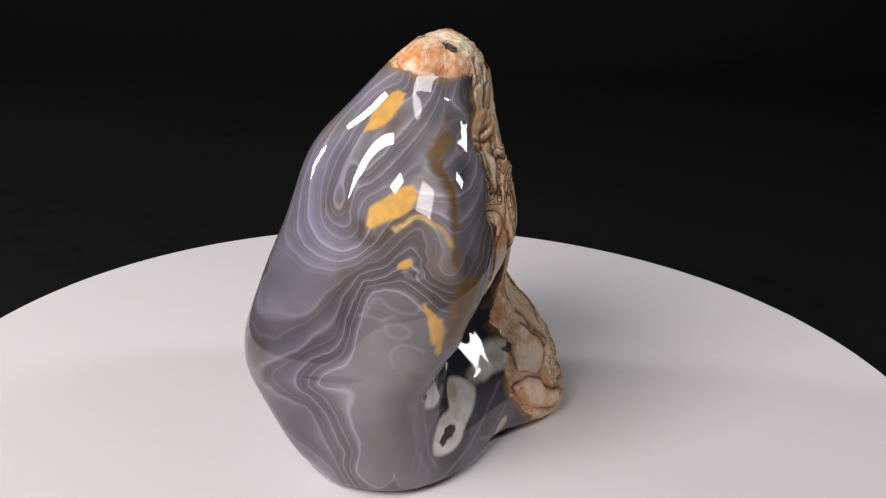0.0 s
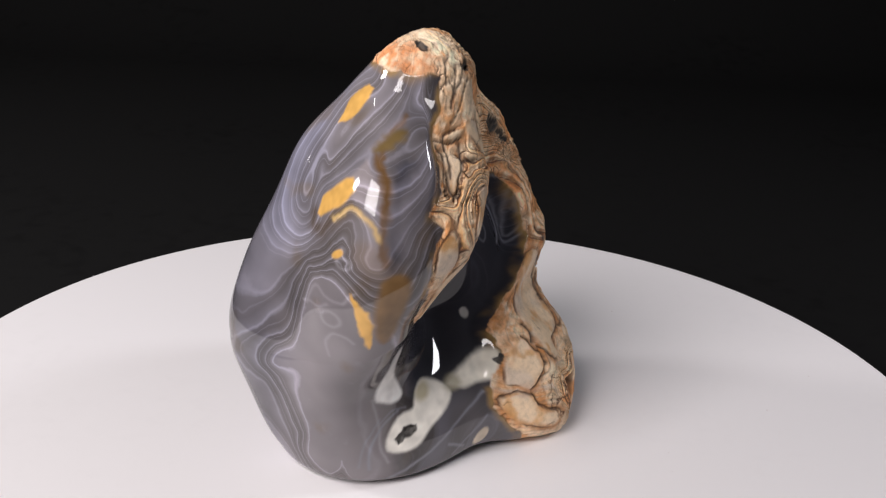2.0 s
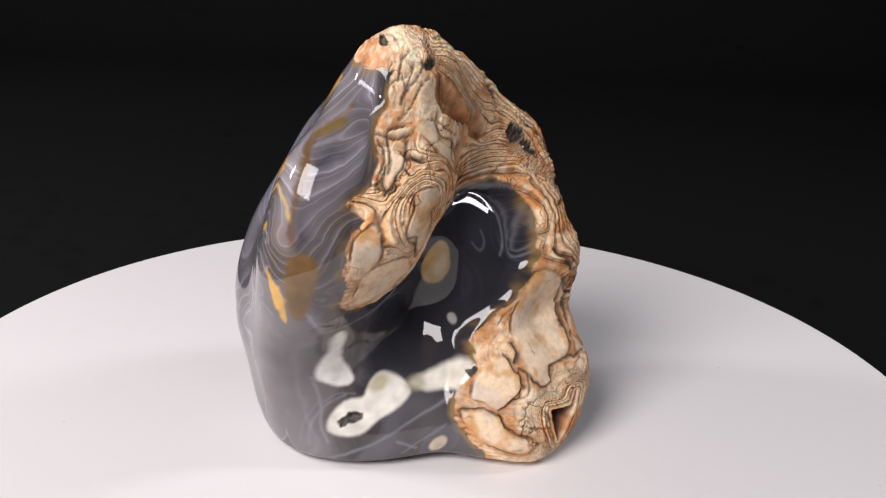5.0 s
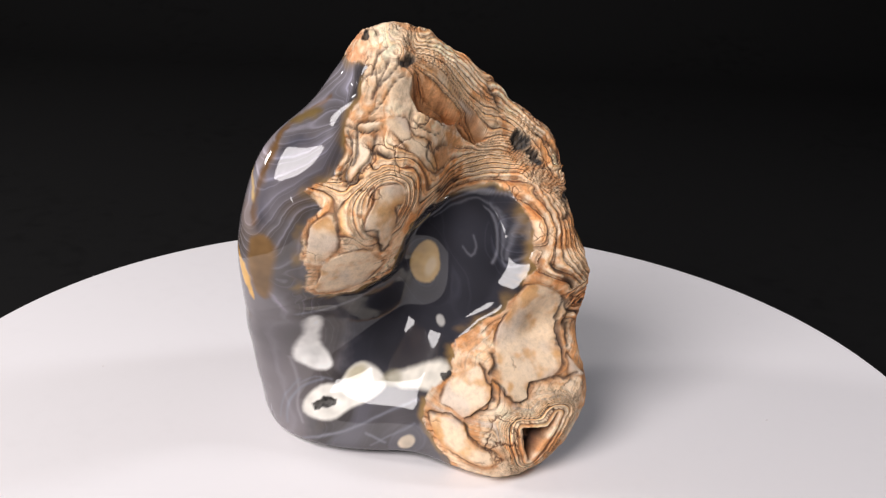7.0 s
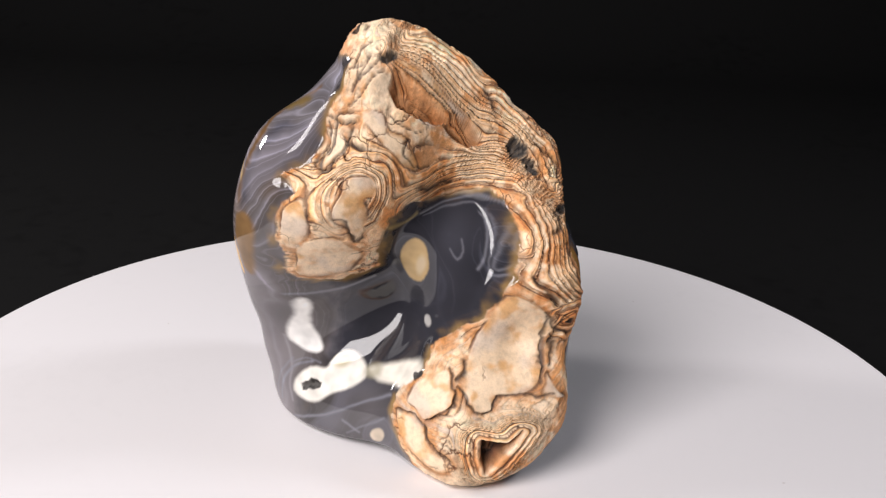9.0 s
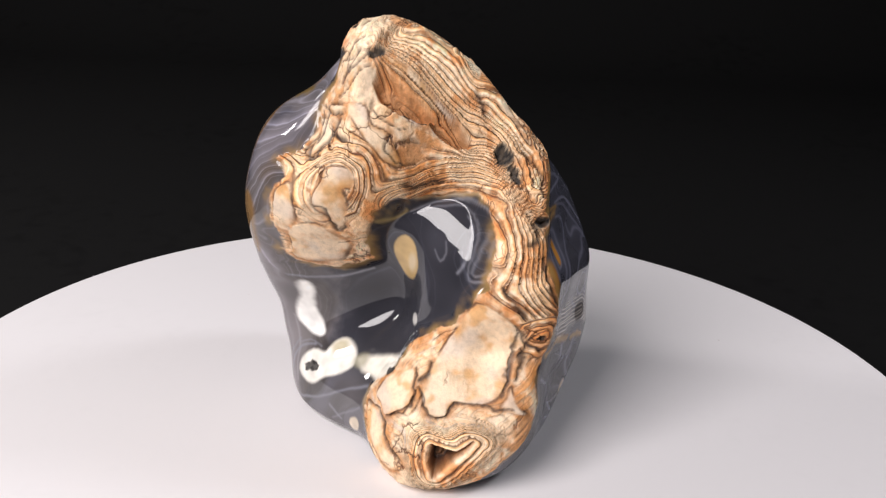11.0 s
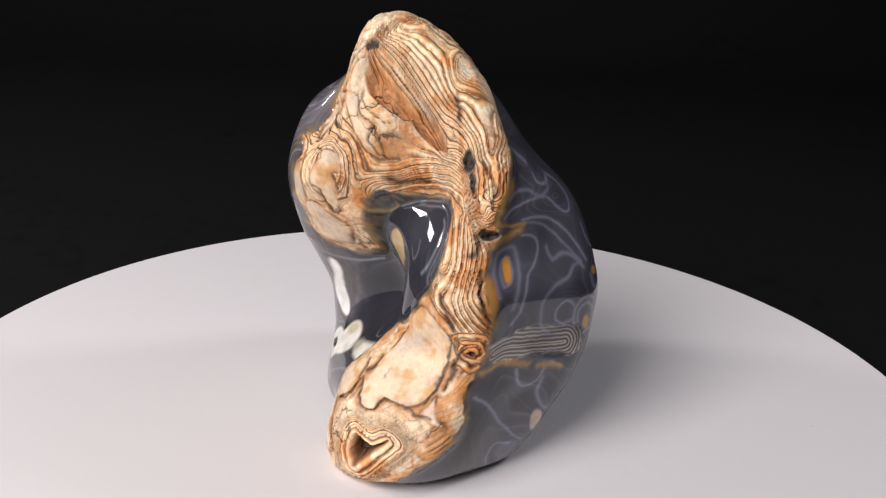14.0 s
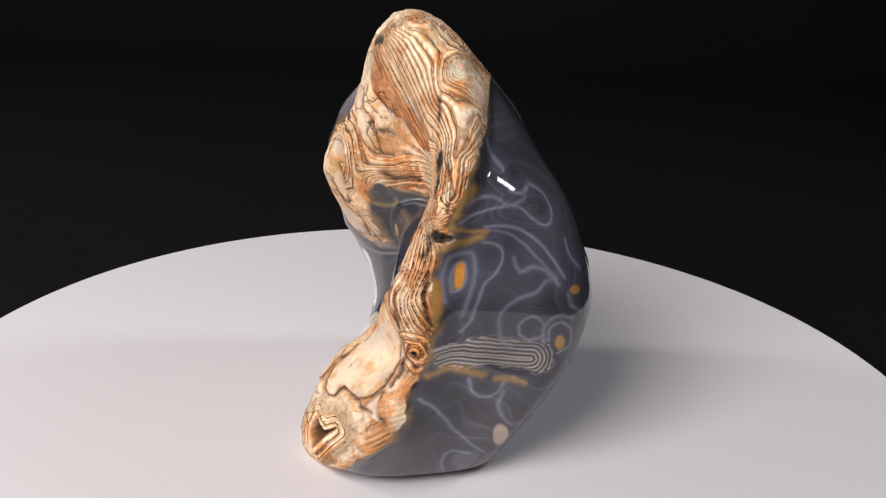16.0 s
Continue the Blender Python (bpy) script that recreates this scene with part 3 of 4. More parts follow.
front_flow.contour(7, (-95.5, 18.2), (-98.9, 25.6), (-101.7, 33.4), (-105.3, 38.3), (-110.1, 40.2), (-112.8, 43.2), (-107.3, 51), (-100.8, 55.3), (-96.3, 61.1), (-94.8, 67.1), (-93.2, 73), (-90.5, 79.2), (-87.2, 82.5), (-82.7, 85.6), (-79.9, 89.5), (-77.2, 92.7), (-76, 90.4), (-75.3, 84.7), (-72.8, 82.8), (-69.8, 79.9))
front_flow.contour(8, (-92.6, 19), (-95.9, 26.5), (-98.3, 33.1), (-102.3, 40.1), (-106.6, 42.1), (-106.3, 45.6), (-102.1, 50.5), (-96.7, 55.3), (-94.4, 61), (-93, 67.3), (-91.4, 73.6), (-89.1, 80), (-84.8, 82.5), (-81.2, 84.7))
front_flow.contour(9, (-93.2, 44.3), (-101.4, 42.8), (-103.9, 43.8), (-101, 48.4), (-95.5, 52.6), (-92.8, 57.2), (-91.5, 64.3), (-90.2, 70.4))
front_flow.contour(5.5, (-121.3, 26.9), (-114.5, 22.3), (-108, 19.1), (-101.8, 14.7), (-97.1, 8.4))
front_flow.contour(9.6, (-83.8, 64.8), (-83.4, 48.6), (-86.3, 30.3), (-89.8, 11.8))
front_flow.contour(9.6, (-75.8, 72.7), (-75.7, 58.1), (-80.1, 40.2), (-80.9, 21))
front_flow.contour(9, (-71.7, 44.7), (-72.9, 32.2), (-71.3, 20), (-66.8, 10.3))
front_flow.contour(5, (-65.6, 85.8), (-62.4, 90.4), (-59.9, 95.4), (-57.3, 99.9), (-53.6, 102.7))
front_flow.contour(6, (-62.9, 85), (-59.7, 90.7), (-57.8, 95.1), (-55.3, 98.8), (-51, 100.2))
front_flow.contour(7, (-60.3, 81.9), (-57.6, 89), (-56, 93.1), (-53.5, 96.8), (-49.3, 98.8))
front_flow.contour(2, (-65.9, 109.9), (-60.1, 111.2), (-53.8, 114.5), (-50.3, 118.3))
front_flow.contour(1, (-67.5, 114.1), (-62.2, 115.6), (-56.6, 116.7), (-50.8, 120))
front_flow.contour(0, (-67.4, 116.8), (-62.9, 118.9), (-56.8, 119), (-51.4, 121))
drawn, drawn_gap = front_flow.over_skin()[:2]
drawn = np.minimum(drawn, 9.15 + 0.12 * (drawn - 9.15))
guided = step(17, 8, drawn_gap) * step(-47, -52, BEARING)
phase = phase * (1 - guided) + (drawn + 0.36 + 0.10 * ripple(BASE, 9, 97)) * guided
ribbon = outline([(50, 57), (58, 58), (68, 57), (78, 55), (86, 55), (91, 51), (90, 45), (84, 43), (75, 46), (64, 48), (56, 48), (49, 50)])
in_ribbon = step(1.0, -1.0, ribbon)
phase = phase * (1 - in_ribbon) + in_ribbon * (trail((47.8, 52.1), (54.5, 53.9), (63.1, 51.2), (73.6, 48.9), (80.9, 48.3)) * 0.8 + 0.25 * ripple(BASE, 8, 99))
bands = 0.35 + 0.65 * front + 0.75 * back + 0.5 * in_ribbon
bands = np.clip(bands, 0, 1) * (0.45 + 0.55 * step(-0.5, 0.3, fbm(BASE, 24, 101, 2)))
bands = bands * (1 - 0.6 * back * (1 - in_ribbon))
bands = bands * (1 - 0.75 * step(-82, -72, BEARING) * step(62, 50, BASE[..., 2]) * (1 - back))
calm = step(1.3, 0.7, oval(-84, 48, 17, 12, 60))
bands = bands * (1 - 0.75 * calm) * (1 - 0.45 * front * step(48, 30, BASE[..., 2]))
shade = lay(tint(0.15, 0.13, 0.12), 0.75 * in_ribbon, shade)
# each band has its own tone, its edge line its own strength
TONE = np.random.RandomState(23).rand(256)
slow = phase * 0.5
low = np.floor(slow).astype(int)
ease = step(0.0, 1.0, slow - low)
tone = TONE[low % 256] * (1 - ease) + TONE[(low + 1) % 256] * ease
shade = shade * (0.62 + 0.85 * tone + 0.5 * front * (tone - 0.5))[..., None] * (1 + (tone - 0.5)[..., None] * np.array((-0.10, -0.02, 0.16)))
bands = np.maximum(bands, 0.8 * guided * (1 - 0.75 * step(-82, -72, BEARING) * step(62, 50, BASE[..., 2]))) * (0.25 + 0.25 * np.maximum(back, guided) + 0.95 * TONE[(np.floor(phase + 0.11).astype(int) + 91) % 256])

# single pale growth lines: on the front, on the back and inside the bowl; then ochre seams
LINE_FRONT, LINE_BACK, LINE_BOWL = tint(0.27, 0.25, 0.27), tint(0.26, 0.26, 0.33), tint(0.20, 0.20, 0.23)
HAZE_BACK = tint(0.10, 0.10, 0.135)


def pale_line(colour, amount, width, d, haze=0.0):
    """One growth line, with a milky haze beside it."""
    global shade, bands
    if haze:
        shade = lay(HAZE_BACK, haze * np.exp(-(d / 2.6) ** 2), shade)
    shade = lay(colour, amount * np.exp(-(d / width) ** 2), shade)


# the ribbon's nested hairpins
hairpin = phase - np.floor(phase)
shade = lay(tint(0.46, 0.41, 0.34), 0.85 * in_ribbon * np.exp(-((hairpin - 0.4) / 0.17) ** 2), shade)
shade = lay(tint(0.05, 0.04, 0.035), 0.7 * in_ribbon * np.exp(-((hairpin - 0.85) / 0.10) ** 2), shade)
# clear and clouded fields on the shoulder, with brown veins between
shade = lay(tint(0.028, 0.028, 0.040), 0.75 * step(2.0, -2.0, outline(rounded([(-64.3, 116.7), (-51.8, 115), (-50.2, 106.7), (-58.3, 100.1), (-63, 89.9), (-66.3, 87.2), (-66.9, 95.8), (-65.2, 105.2)]))), shade)
shade = lay(tint(0.27, 0.235, 0.24), 0.8 * step(0.8, -0.8, outline(rounded([(-73.2, 116.5), (-71, 114.3), (-69.3, 110.2), (-69.1, 104.1), (-71.4, 105.9), (-75.4, 106.6), (-77.7, 108.9)]))), shade)
shade = lay(tint(0.20, 0.18, 0.195), 0.6 * step(2.0, -2.0, outline(rounded([(-61.7, 112.1), (-53.9, 116), (-49.5, 117), (-49.7, 107.7), (-53.6, 103.9), (-58, 99.2), (-62.5, 92.1), (-64.6, 98.8)]))), shade)
pale_line(tint(0.075, 0.05, 0.03), 0.75, 2.4, trail((-92.1, 96.3), (-90.3, 92.6), (-85.8, 94.7), (-81.2, 99.5), (-76.2, 104.6), fray=True))
pale_line(tint(0.13, 0.065, 0.02), 0.7, 0.8, trail((-67.1, 121.6), (-68.2, 117), (-67.2, 112.9), (-67, 107), (-67.2, 99.1), (-67.2, 89.1), fray=True))
pale_line(tint(0.13, 0.065, 0.02), 0.7, 0.9, trail((-59.3, 128.7), (-64.1, 124.4), (-68.4, 120), fray=True))
pale_line(tint(0.62, 0.42, 0.17), 0.8, 0.7, trail((-81.2, 98.7), (-77.6, 102.7), (-75.5, 104.1), (-72.3, 102.1), (-68.2, 96.7), fray=True))
pale_line(LINE_FRONT, 0.6, 0.45, trail((-89.4, 70.3), (-87.1, 76.5), (-85.2, 77.5), (-82.6, 75.6), (-77.1, 75.3), (-75.3, 78.1), (-73.7, 79.3)))
pale_line(LINE_FRONT, 0.6, 0.45, trail((-90.8, 70.6), (-87.8, 71.6), (-84.7, 71.1), (-81.8, 73.2)))
pale_line(LINE_FRONT, 0.6, 0.45, trail((-81.1, 55.3), (-82.2, 58.8), (-81.4, 62.3), (-79.2, 64.2), (-76, 63.7), (-74.2, 62)))
pale_line(LINE_FRONT, 0.6, 0.45, trail((-69.6, 34.2), (-66.9, 23), (-66.3, 15.6), (-63, 10)))
pale_line(LINE_FRONT, 0.5, 0.5, 2.4 * np.abs(oval(-80.7, 68.7, 2.4, 2.4) - 1))
pale_line(LINE_FRONT, 0.5, 0.5, 1.6 * np.abs(oval(-77.2, 87.7, 1.6, 1.6) - 1))
pale_line(LINE_BACK, 0.85, 0.5, trail((53.4, 75.9), (52.3, 79.5), (53.2, 82.8), (55.7, 82.7), (57.1, 78.8), (55.7, 76), (53.6, 75.6)), 0.5)
pale_line(LINE_BACK, 0.6, 0.65, trail((51.8, 72.8), (49.9, 80), (51.7, 85.6), (57.7, 85.7), (59.7, 79.5), (58.4, 73.5), (56.8, 67.3)), 0.3)
pale_line(LINE_BACK, 0.75, 0.45, trail((61.9, 87.8), (66.7, 86), (69.7, 82.5), (67.7, 78), (62.7, 75.4), (60.8, 70.4), (59.2, 64.5), (56.5, 61.4)), 0.4)
pale_line(LINE_BACK, 0.85, 0.5, trail((53.9, 96.1), (58.3, 99.3), (66.8, 99.2), (76.3, 97.3), (84.1, 92.5), (89.8, 90.9), (94.4, 94.1), (93.7, 98.8), (85, 101.8)), 0.5)
pale_line(LINE_BACK, 0.6, 0.65, trail((55.8, 102.3), (60.2, 104.9), (66, 103), (71.4, 99.1), (78.6, 99), (82.5, 101.7)), 0.3)
pale_line(LINE_BACK, 0.75, 0.45, trail((71.3, 106.2), (72.7, 103.2), (77.8, 101), (83.6, 101.3)), 0.4)
pale_line(LINE_BACK, 0.85, 0.5, trail((61.1, 117.7), (65.6, 113.1), (70.3, 109.1)), 0.5)
pale_line(LINE_BACK, 0.6, 0.65, trail((73.5, 52.4), (70.2, 55.1), (68.6, 60.3), (69.4, 66.7), (74.5, 69.9), (82.4, 71.7), (86.7, 74.5), (91.3, 74.7)), 0.3)
pale_line(LINE_BACK, 0.75, 0.45, trail((76.4, 56.9), (76.2, 61.5), (80.3, 63.6), (84.8, 60.7), (85.2, 56.3), (80.8, 54.6), (76.4, 56.9)), 0.4)
pale_line(LINE_BACK, 0.85, 0.5, trail((87.6, 53.9), (87.7, 58.2), (92, 60.2), (97.5, 56.1), (97.6, 50.4), (91.5, 49.2)), 0.5)
pale_line(LINE_BACK, 0.6, 0.65, trail((85.9, 52.6), (85.5, 58.9), (90.4, 63), (98, 60.4)), 0.3)
pale_line(LINE_BACK, 0.75, 0.45, trail((62.7, 92.1), (72.8, 88.4), (82.8, 82.2), (91.3, 75.1)), 0.4)
pale_line(LINE_BACK, 0.85, 0.5, trail((62.2, 93.4), (75.3, 90.4), (87.5, 84.1), (95.1, 74.5)), 0.5)
pale_line(LINE_BACK, 0.6, 0.65, trail((74.5, 81.2), (76.6, 77.1), (82.3, 78.5), (87.3, 77.3), (92, 72.8)), 0.3)
pale_line(LINE_BACK, 0.75, 0.45, trail((46.1, 37.6), (50.2, 33), (55, 24.5), (61, 16.9), (66.5, 12.3)), 0.4)
pale_line(LINE_BACK, 0.85, 0.5, trail((59.7, 43.5), (60.7, 38.3), (64.4, 35.1), (69.1, 36.5), (71.6, 41.3)), 0.5)
pale_line(LINE_BACK, 0.6, 0.65, trail((71.4, 37.5), (70.7, 31.4), (73.2, 25.8), (76.4, 22.8)), 0.3)
pale_line(LINE_BACK, 0.75, 0.45, trail((52.2, 4.6), (52, 11.2), (54.9, 14.6), (61.2, 12.5)), 0.4)
pale_line(LINE_BACK, 0.85, 0.5, trail((98.7, 85.6), (100.2, 80), (106.2, 74.7)), 0.5)
pale_line(LINE_BACK, 0.6, 0.65, trail((95.5, 69.5), (96.8, 65.3), (102.8, 61.4)), 0.3)
pale_line(LINE_BOWL, 0.8, 0.5, trail((-8.9, 88.9), (13, 90.3), (28.7, 93.3), (34.4, 91.1), (35, 86.6)))
pale_line(LINE_BOWL, 0.55, 0.4, trail((-7.4, 87.1), (13, 88.2), (27.3, 91), (30.7, 88.1), (28.5, 80), (25.3, 73.5), (25.3, 69.9), (28.6, 70.6), (32.5, 73.9)))
pale_line(LINE_BOWL, 0.8, 0.5, trail((27.1, 88.5), (28.6, 86.9), (26.2, 79.8), (23.5, 74), (20.5, 70.6)))
pale_line(LINE_BOWL, 0.55, 0.4, trail((33.1, 86.8), (30.1, 80.1), (26.4, 72.3), (29, 72.5), (32.5, 76.3)))
pale_line(LINE_BOWL, 0.8, 0.5, trail((33.2, 83.8), (31.6, 78.6), (32.5, 77.1), (35, 80.8), (35.4, 84.3), (34, 84.6)))
pale_line(LINE_BOWL, 0.55, 0.4, trail((8.4, 74.8), (11.8, 72.1), (14.7, 75.1), (14.6, 79)))
pale_line(LINE_BOWL, 0.8, 0.5, trail((-62.2, 54.3), (-57.3, 54.7), (-50.4, 56.2), (-39.7, 60.2)))
pale_line(LINE_BOWL, 0.55, 0.4, trail((-66.6, 24), (-62.3, 26.8), (-55.8, 26.3)))
pale_line(LINE_BOWL, 0.8, 0.5, trail((-69.7, 8.5), (-69.7, 15.9), (-65.4, 23.2), (-59.2, 26.1)))
pale_line(LINE_BOWL, 0.55, 0.4, trail((-73.3, 9.2), (-71.8, 17.3), (-66.8, 25.7)))
pale_line(LINE_BOWL, 0.8, 0.5, trail((-62.6, 4.3), (-46.4, 10.3), (-30.3, 18.5), (-17.3, 24.2)))
pale_line(LINE_BOWL, 0.55, 0.4, trail((-35.4, 6.2), (-18.6, 16.2)))
pale_line(LINE_BOWL, 0.8, 0.5, trail((-29.7, 7.8), (-37.6, 10.6)))
pale_line(tint(0.42, 0.24, 0.07), 0.8, 1.2, trail((47.7, 46.3), (53.1, 49), (59.6, 46.5), (63.5, 44.1), fray=True))
pale_line(tint(0.42, 0.24, 0.07), 0.8, 1.0, trail((69.2, 42.2), (73.6, 42.3), (79.2, 39.6), fray=True))
pale_line(tint(0.42, 0.24, 0.07), 0.8, 0.8, trail((51.4, 94.8), (56.7, 93.3), (62.8, 91.2), fray=True))
pale_line(tint(0.42, 0.24, 0.07), 0.8, 1.3, trail((47.9, 87.5), (53.5, 89.4), (60.7, 90.1), fray=True))
pale_line(tint(0.42, 0.24, 0.07), 0.8, 1.5, trail((47.4, 76.7), (48.8, 71.9), (48.9, 65), fray=True))
pale_line(tint(0.42, 0.24, 0.07), 0.8, 1.3, trail((57.3, 107.4), (54.3, 102.4), (52.9, 98), fray=True))
pale_line(tint(0.40, 0.30, 0.12), 0.7, 0.6, trail((-23.6, 82.8), (-17.4, 86), (-10.9, 89.7)))
pale_line(tint(0.62, 0.48, 0.32), 0.85, 1.1, trail((-4.3, 92.7), (19.7, 94), (31.9, 95.7), (36.1, 93.1), (36.9, 86.4), (36.3, 79.2), (32.9, 74.1), fray=True))

YELLOW, AMBER, CHALK, CREAM = tint(0.70, 0.40, 0.11), tint(0.14, 0.075, 0.030), tint(0.80, 0.78, 0.75), tint(0.88, 0.69, 0.50)
TAN, RUST, UMBER, HOLE_SHADE, ASH = tint(0.82, 0.56, 0.34), tint(0.66, 0.27, 0.065), tint(0.17, 0.065, 0.02), tint(0.012, 0.008, 0.006), tint(0.50, 0.46, 0.44)
INCLUSIONS = [
    ("yellow_inclusion", outline([(-94, 122), (-89, 129), (-76, 135), (-73, 134), (-80, 127), (-87, 123)]), YELLOW, 0.6),
    ("yellow_inclusion", outline([(-90, 97), (-89, 102), (-79, 111), (-76, 112), (-75, 109), (-80, 103), (-88, 97)], False), YELLOW, 0.5),
    ("yellow_inclusion", outline(rounded([(-74.7, 79.1), (-72, 75.8), (-70, 71.6), (-69.6, 64), (-71.2, 60.1), (-72.5, 67.4), (-73.8, 73.6)])), YELLOW, 0.4),
    ("yellow_inclusion", (oval(-79.0, 89.9, 1.8, 0.9, 56) - 1) * 1.3, YELLOW * 0.8, 0.4),
    ("amber_inclusion", outline(rounded([(-67, 84.4), (-63.2, 86.5), (-60, 82.9), (-61.4, 74.7), (-65.3, 62.4), (-68.3, 64), (-69.2, 72.8), (-68.1, 80)]), False), tint(0.20, 0.115, 0.05), 0.9),
    ("amber_inclusion", outline(rounded([(-70.9, 118.6), (-68.4, 117.4), (-66.4, 112.8), (-65.9, 106.8), (-66.1, 100.7), (-67.6, 106.7), (-68.8, 114)])), AMBER, 1.2),
    ("amber_inclusion", outline(rounded([(-71.5, 118.9), (-69.5, 121.2), (-64.4, 124.1), (-59.6, 125.3), (-60.8, 121.9), (-65.1, 120.2), (-68.2, 119.3)])), tint(0.15, 0.10, 0.04), 1.2),
    ("white_inclusion", outline(rounded([(-62, 50.5), (-59.6, 52.6), (-59, 50.3), (-61.4, 41.2), (-58.7, 35.2), (-57.1, 31.1), (-60.3, 29.3), (-64.8, 30.7), (-68.5, 33.8), (-67.2, 39.6), (-64.1, 44.3)]), False), CHALK, 0.8),
    ("white_inclusion", outline(rounded([(-56.4, 12.5), (-63.5, 14.1), (-63.3, 19.4), (-59.3, 24), (-52.4, 25.4), (-50.8, 28.2), (-48, 31.7), (-41.4, 31.7), (-33.2, 29), (-31.4, 25.9), (-38.2, 21.6), (-45.7, 17.9), (-50.4, 14.3)]), False), CHALK * (0.97, 0.95, 0.90), 0.8),
    ("white_inclusion", outline(rounded([(-31.5, 28.6), (-22.1, 31.3), (-12.2, 34.2), (-4.4, 36.9), (-6.6, 32.7), (-10.5, 28.4), (-16.9, 27.2), (-24.3, 26.7)]), False), CHALK * (0.97, 0.94, 0.86), 0.9),
    ("white_inclusion", (oval(-21.4, 9.0, 3.4, 2.2, 61) - 1) * 3, tint(0.62, 0.52, 0.40), 0.6),
    ("seed_inclusion", outline(rounded([(-12.7, 76.5), (-5.7, 73.2), (-3.6, 65.3), (-8.6, 59.4), (-18, 59.6), (-22.9, 66.4), (-19.8, 74)]), False), tint(0.50, 0.34, 0.15), 0.7),
    ("white_inclusion", (oval(-2.5, 47.1, 2.0, 1.5, 67) - 1) * 2, CHALK * 0.6, 0.6),
    ("yellow_inclusion", (oval(54.9, 79.9, 3.6, 1.3, 93) - 1) * 2, YELLOW * (0.9, 0.7, 0.5), 0.5),
    ("yellow_inclusion", (oval(92.6, 52.7, 2.6, 1.7, 104) - 1) * 2, YELLOW * 0.75, 0.6),
    ("yellow_inclusion", (oval(99.8, 69.7, 2.6, 1.4, 160) - 1) * 2, YELLOW * 0.6, 0.6),
    ("white_inclusion", (oval(72.7, 18.7, 5.0, 2.4, 100) - 1) * 3, tint(0.60, 0.48, 0.38), 0.6),
    ("amber_inclusion", (oval(48.8, 73.9, 5.2, 1.6, 95) - 1) * 2, tint(0.36, 0.15, 0.03), 0.8)]
part_no = np.zeros(RADIUS.shape, int)
for k, (kind, gap, colour, soft) in enumerate(INCLUSIONS):
    body = step(soft, -soft, gap)
    spot = colour * (1 + 0.22 * fbm(BASE, 5, 111 + k, 2))[..., None]
    shade = lay(spot, body, shade)
    bands = bands * (1 - body)
    part_no = np.where(blurred(gap, 2, 2) < 0, k + 2, part_no)
# the tubes yellow where they meet, and the seed pales to one side
for d, colour in ((oval(-46, 29, 4.5, 3.2, 20), tint(0.42, 0.36, 0.20)), (oval(-29, 28.5, 5.0, 2.6, 10), tint(0.34, 0.31, 0.22)),
                  (oval(-9, 66, 3.4, 5.6, -20), tint(0.62, 0.50, 0.34))):
    shade = lay(colour, 0.7 * step(1.1, 0.4, d), shade)
# a yellow seam where polish meets crust, and a white rim round the bowl
seam = step(2.2, 0.2, RIND) * step(-0.4, 0.5, fbm(BASE, 9, 121, 2) + 0.15)
shade = lay(tint(0.36, 0.22, 0.08), 0.75 * seam, shade)
bands = bands * (1 - seam)

# crust colours: layer by layer, stained in patches
stain = fbm(BASE, 11, 131, 3)
fine = fbm(BASE, 2.4, 141, 2)
crust = CREAM + 0 * BASE
crust = lay(TAN, step(0.15, 0.6, layer_luck + 0.4 * fine), crust)
crust = lay(ASH, step(0.88, 0.93, layer_luck) * 0.6, crust)
crust = lay(RUST, 0.78 * step(-0.18, 0.38, stain + 0.35 * fine), crust)
crust = lay(tint(0.84, 0.65, 0.45), 0.8 * step(0.75, 0.95, layer_at) * step(0.3, 0.6, layer_luck), crust)
crust = lay(UMBER, (0.25 + 0.55 * ropy) * step(0.38, 0.12, layer_at) * step(-0.3, 0.4, stain + fine * 0.15), crust)
crust = lay(RUST, 0.7 * step(0.5, 0.0, KNOT * 0.5), crust)
orange_cap = step(1.4, 0.5, oval(-60, 143, 14, 4.5, -171, True))
edge_rust = step(3.2, 0.3, np.abs(RIND)) * step(-0.35, 0.35, fbm(BASE, 8, 211, 2))
crust = lay(RUST, 0.85 * edge_rust, crust)
crust = lay(UMBER, 0.3 * flake_edge, crust)
crust = lay(tint(0.86, 0.67, 0.47), 0.7 * flaky * step(0.35, 0.7, LUCK[(np.floor(flake).astype(int) * 7 + 60) % 512]), crust)
crust = lay(tint(0.70, 0.24, 0.06), 0.85 * orange_cap * step(-0.45, 0.25, fbm(BASE, 5, 233, 3)), crust)
crust = crust * (1 + 0.28 * fbm(BASE, 16, 231, 2))[..., None]
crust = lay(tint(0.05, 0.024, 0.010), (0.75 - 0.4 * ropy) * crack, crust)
slab = CREAM * (0.96, 0.93, 0.88) + 0 * BASE
slab = lay(tint(0.66, 0.34, 0.11), 0.8 * step(0.05, 0.65, fbm(BASE, 9, 151, 3)), slab)
slab = lay(tint(0.56, 0.25, 0.07), 0.8 * step(2.0, 0.2, np.abs(plate_gap)) * step(-0.4, 0.3, fbm(BASE, 7, 153, 2)), slab)
slab = lay(tint(0.62, 0.52, 0.44), 0.6 * step(0.1, 0.6, fbm(BASE, 12, 161, 2)), slab)
crust = lay(tint(0.48, 0.19, 0.045), 0.75 * step(2.6, 0.3, plate_gap) * step(-0.5, 0.2, fbm(BASE, 6, 155, 2)) * (1 - 0.7 * ropy), crust)
crust = lay(slab, in_plate, crust)
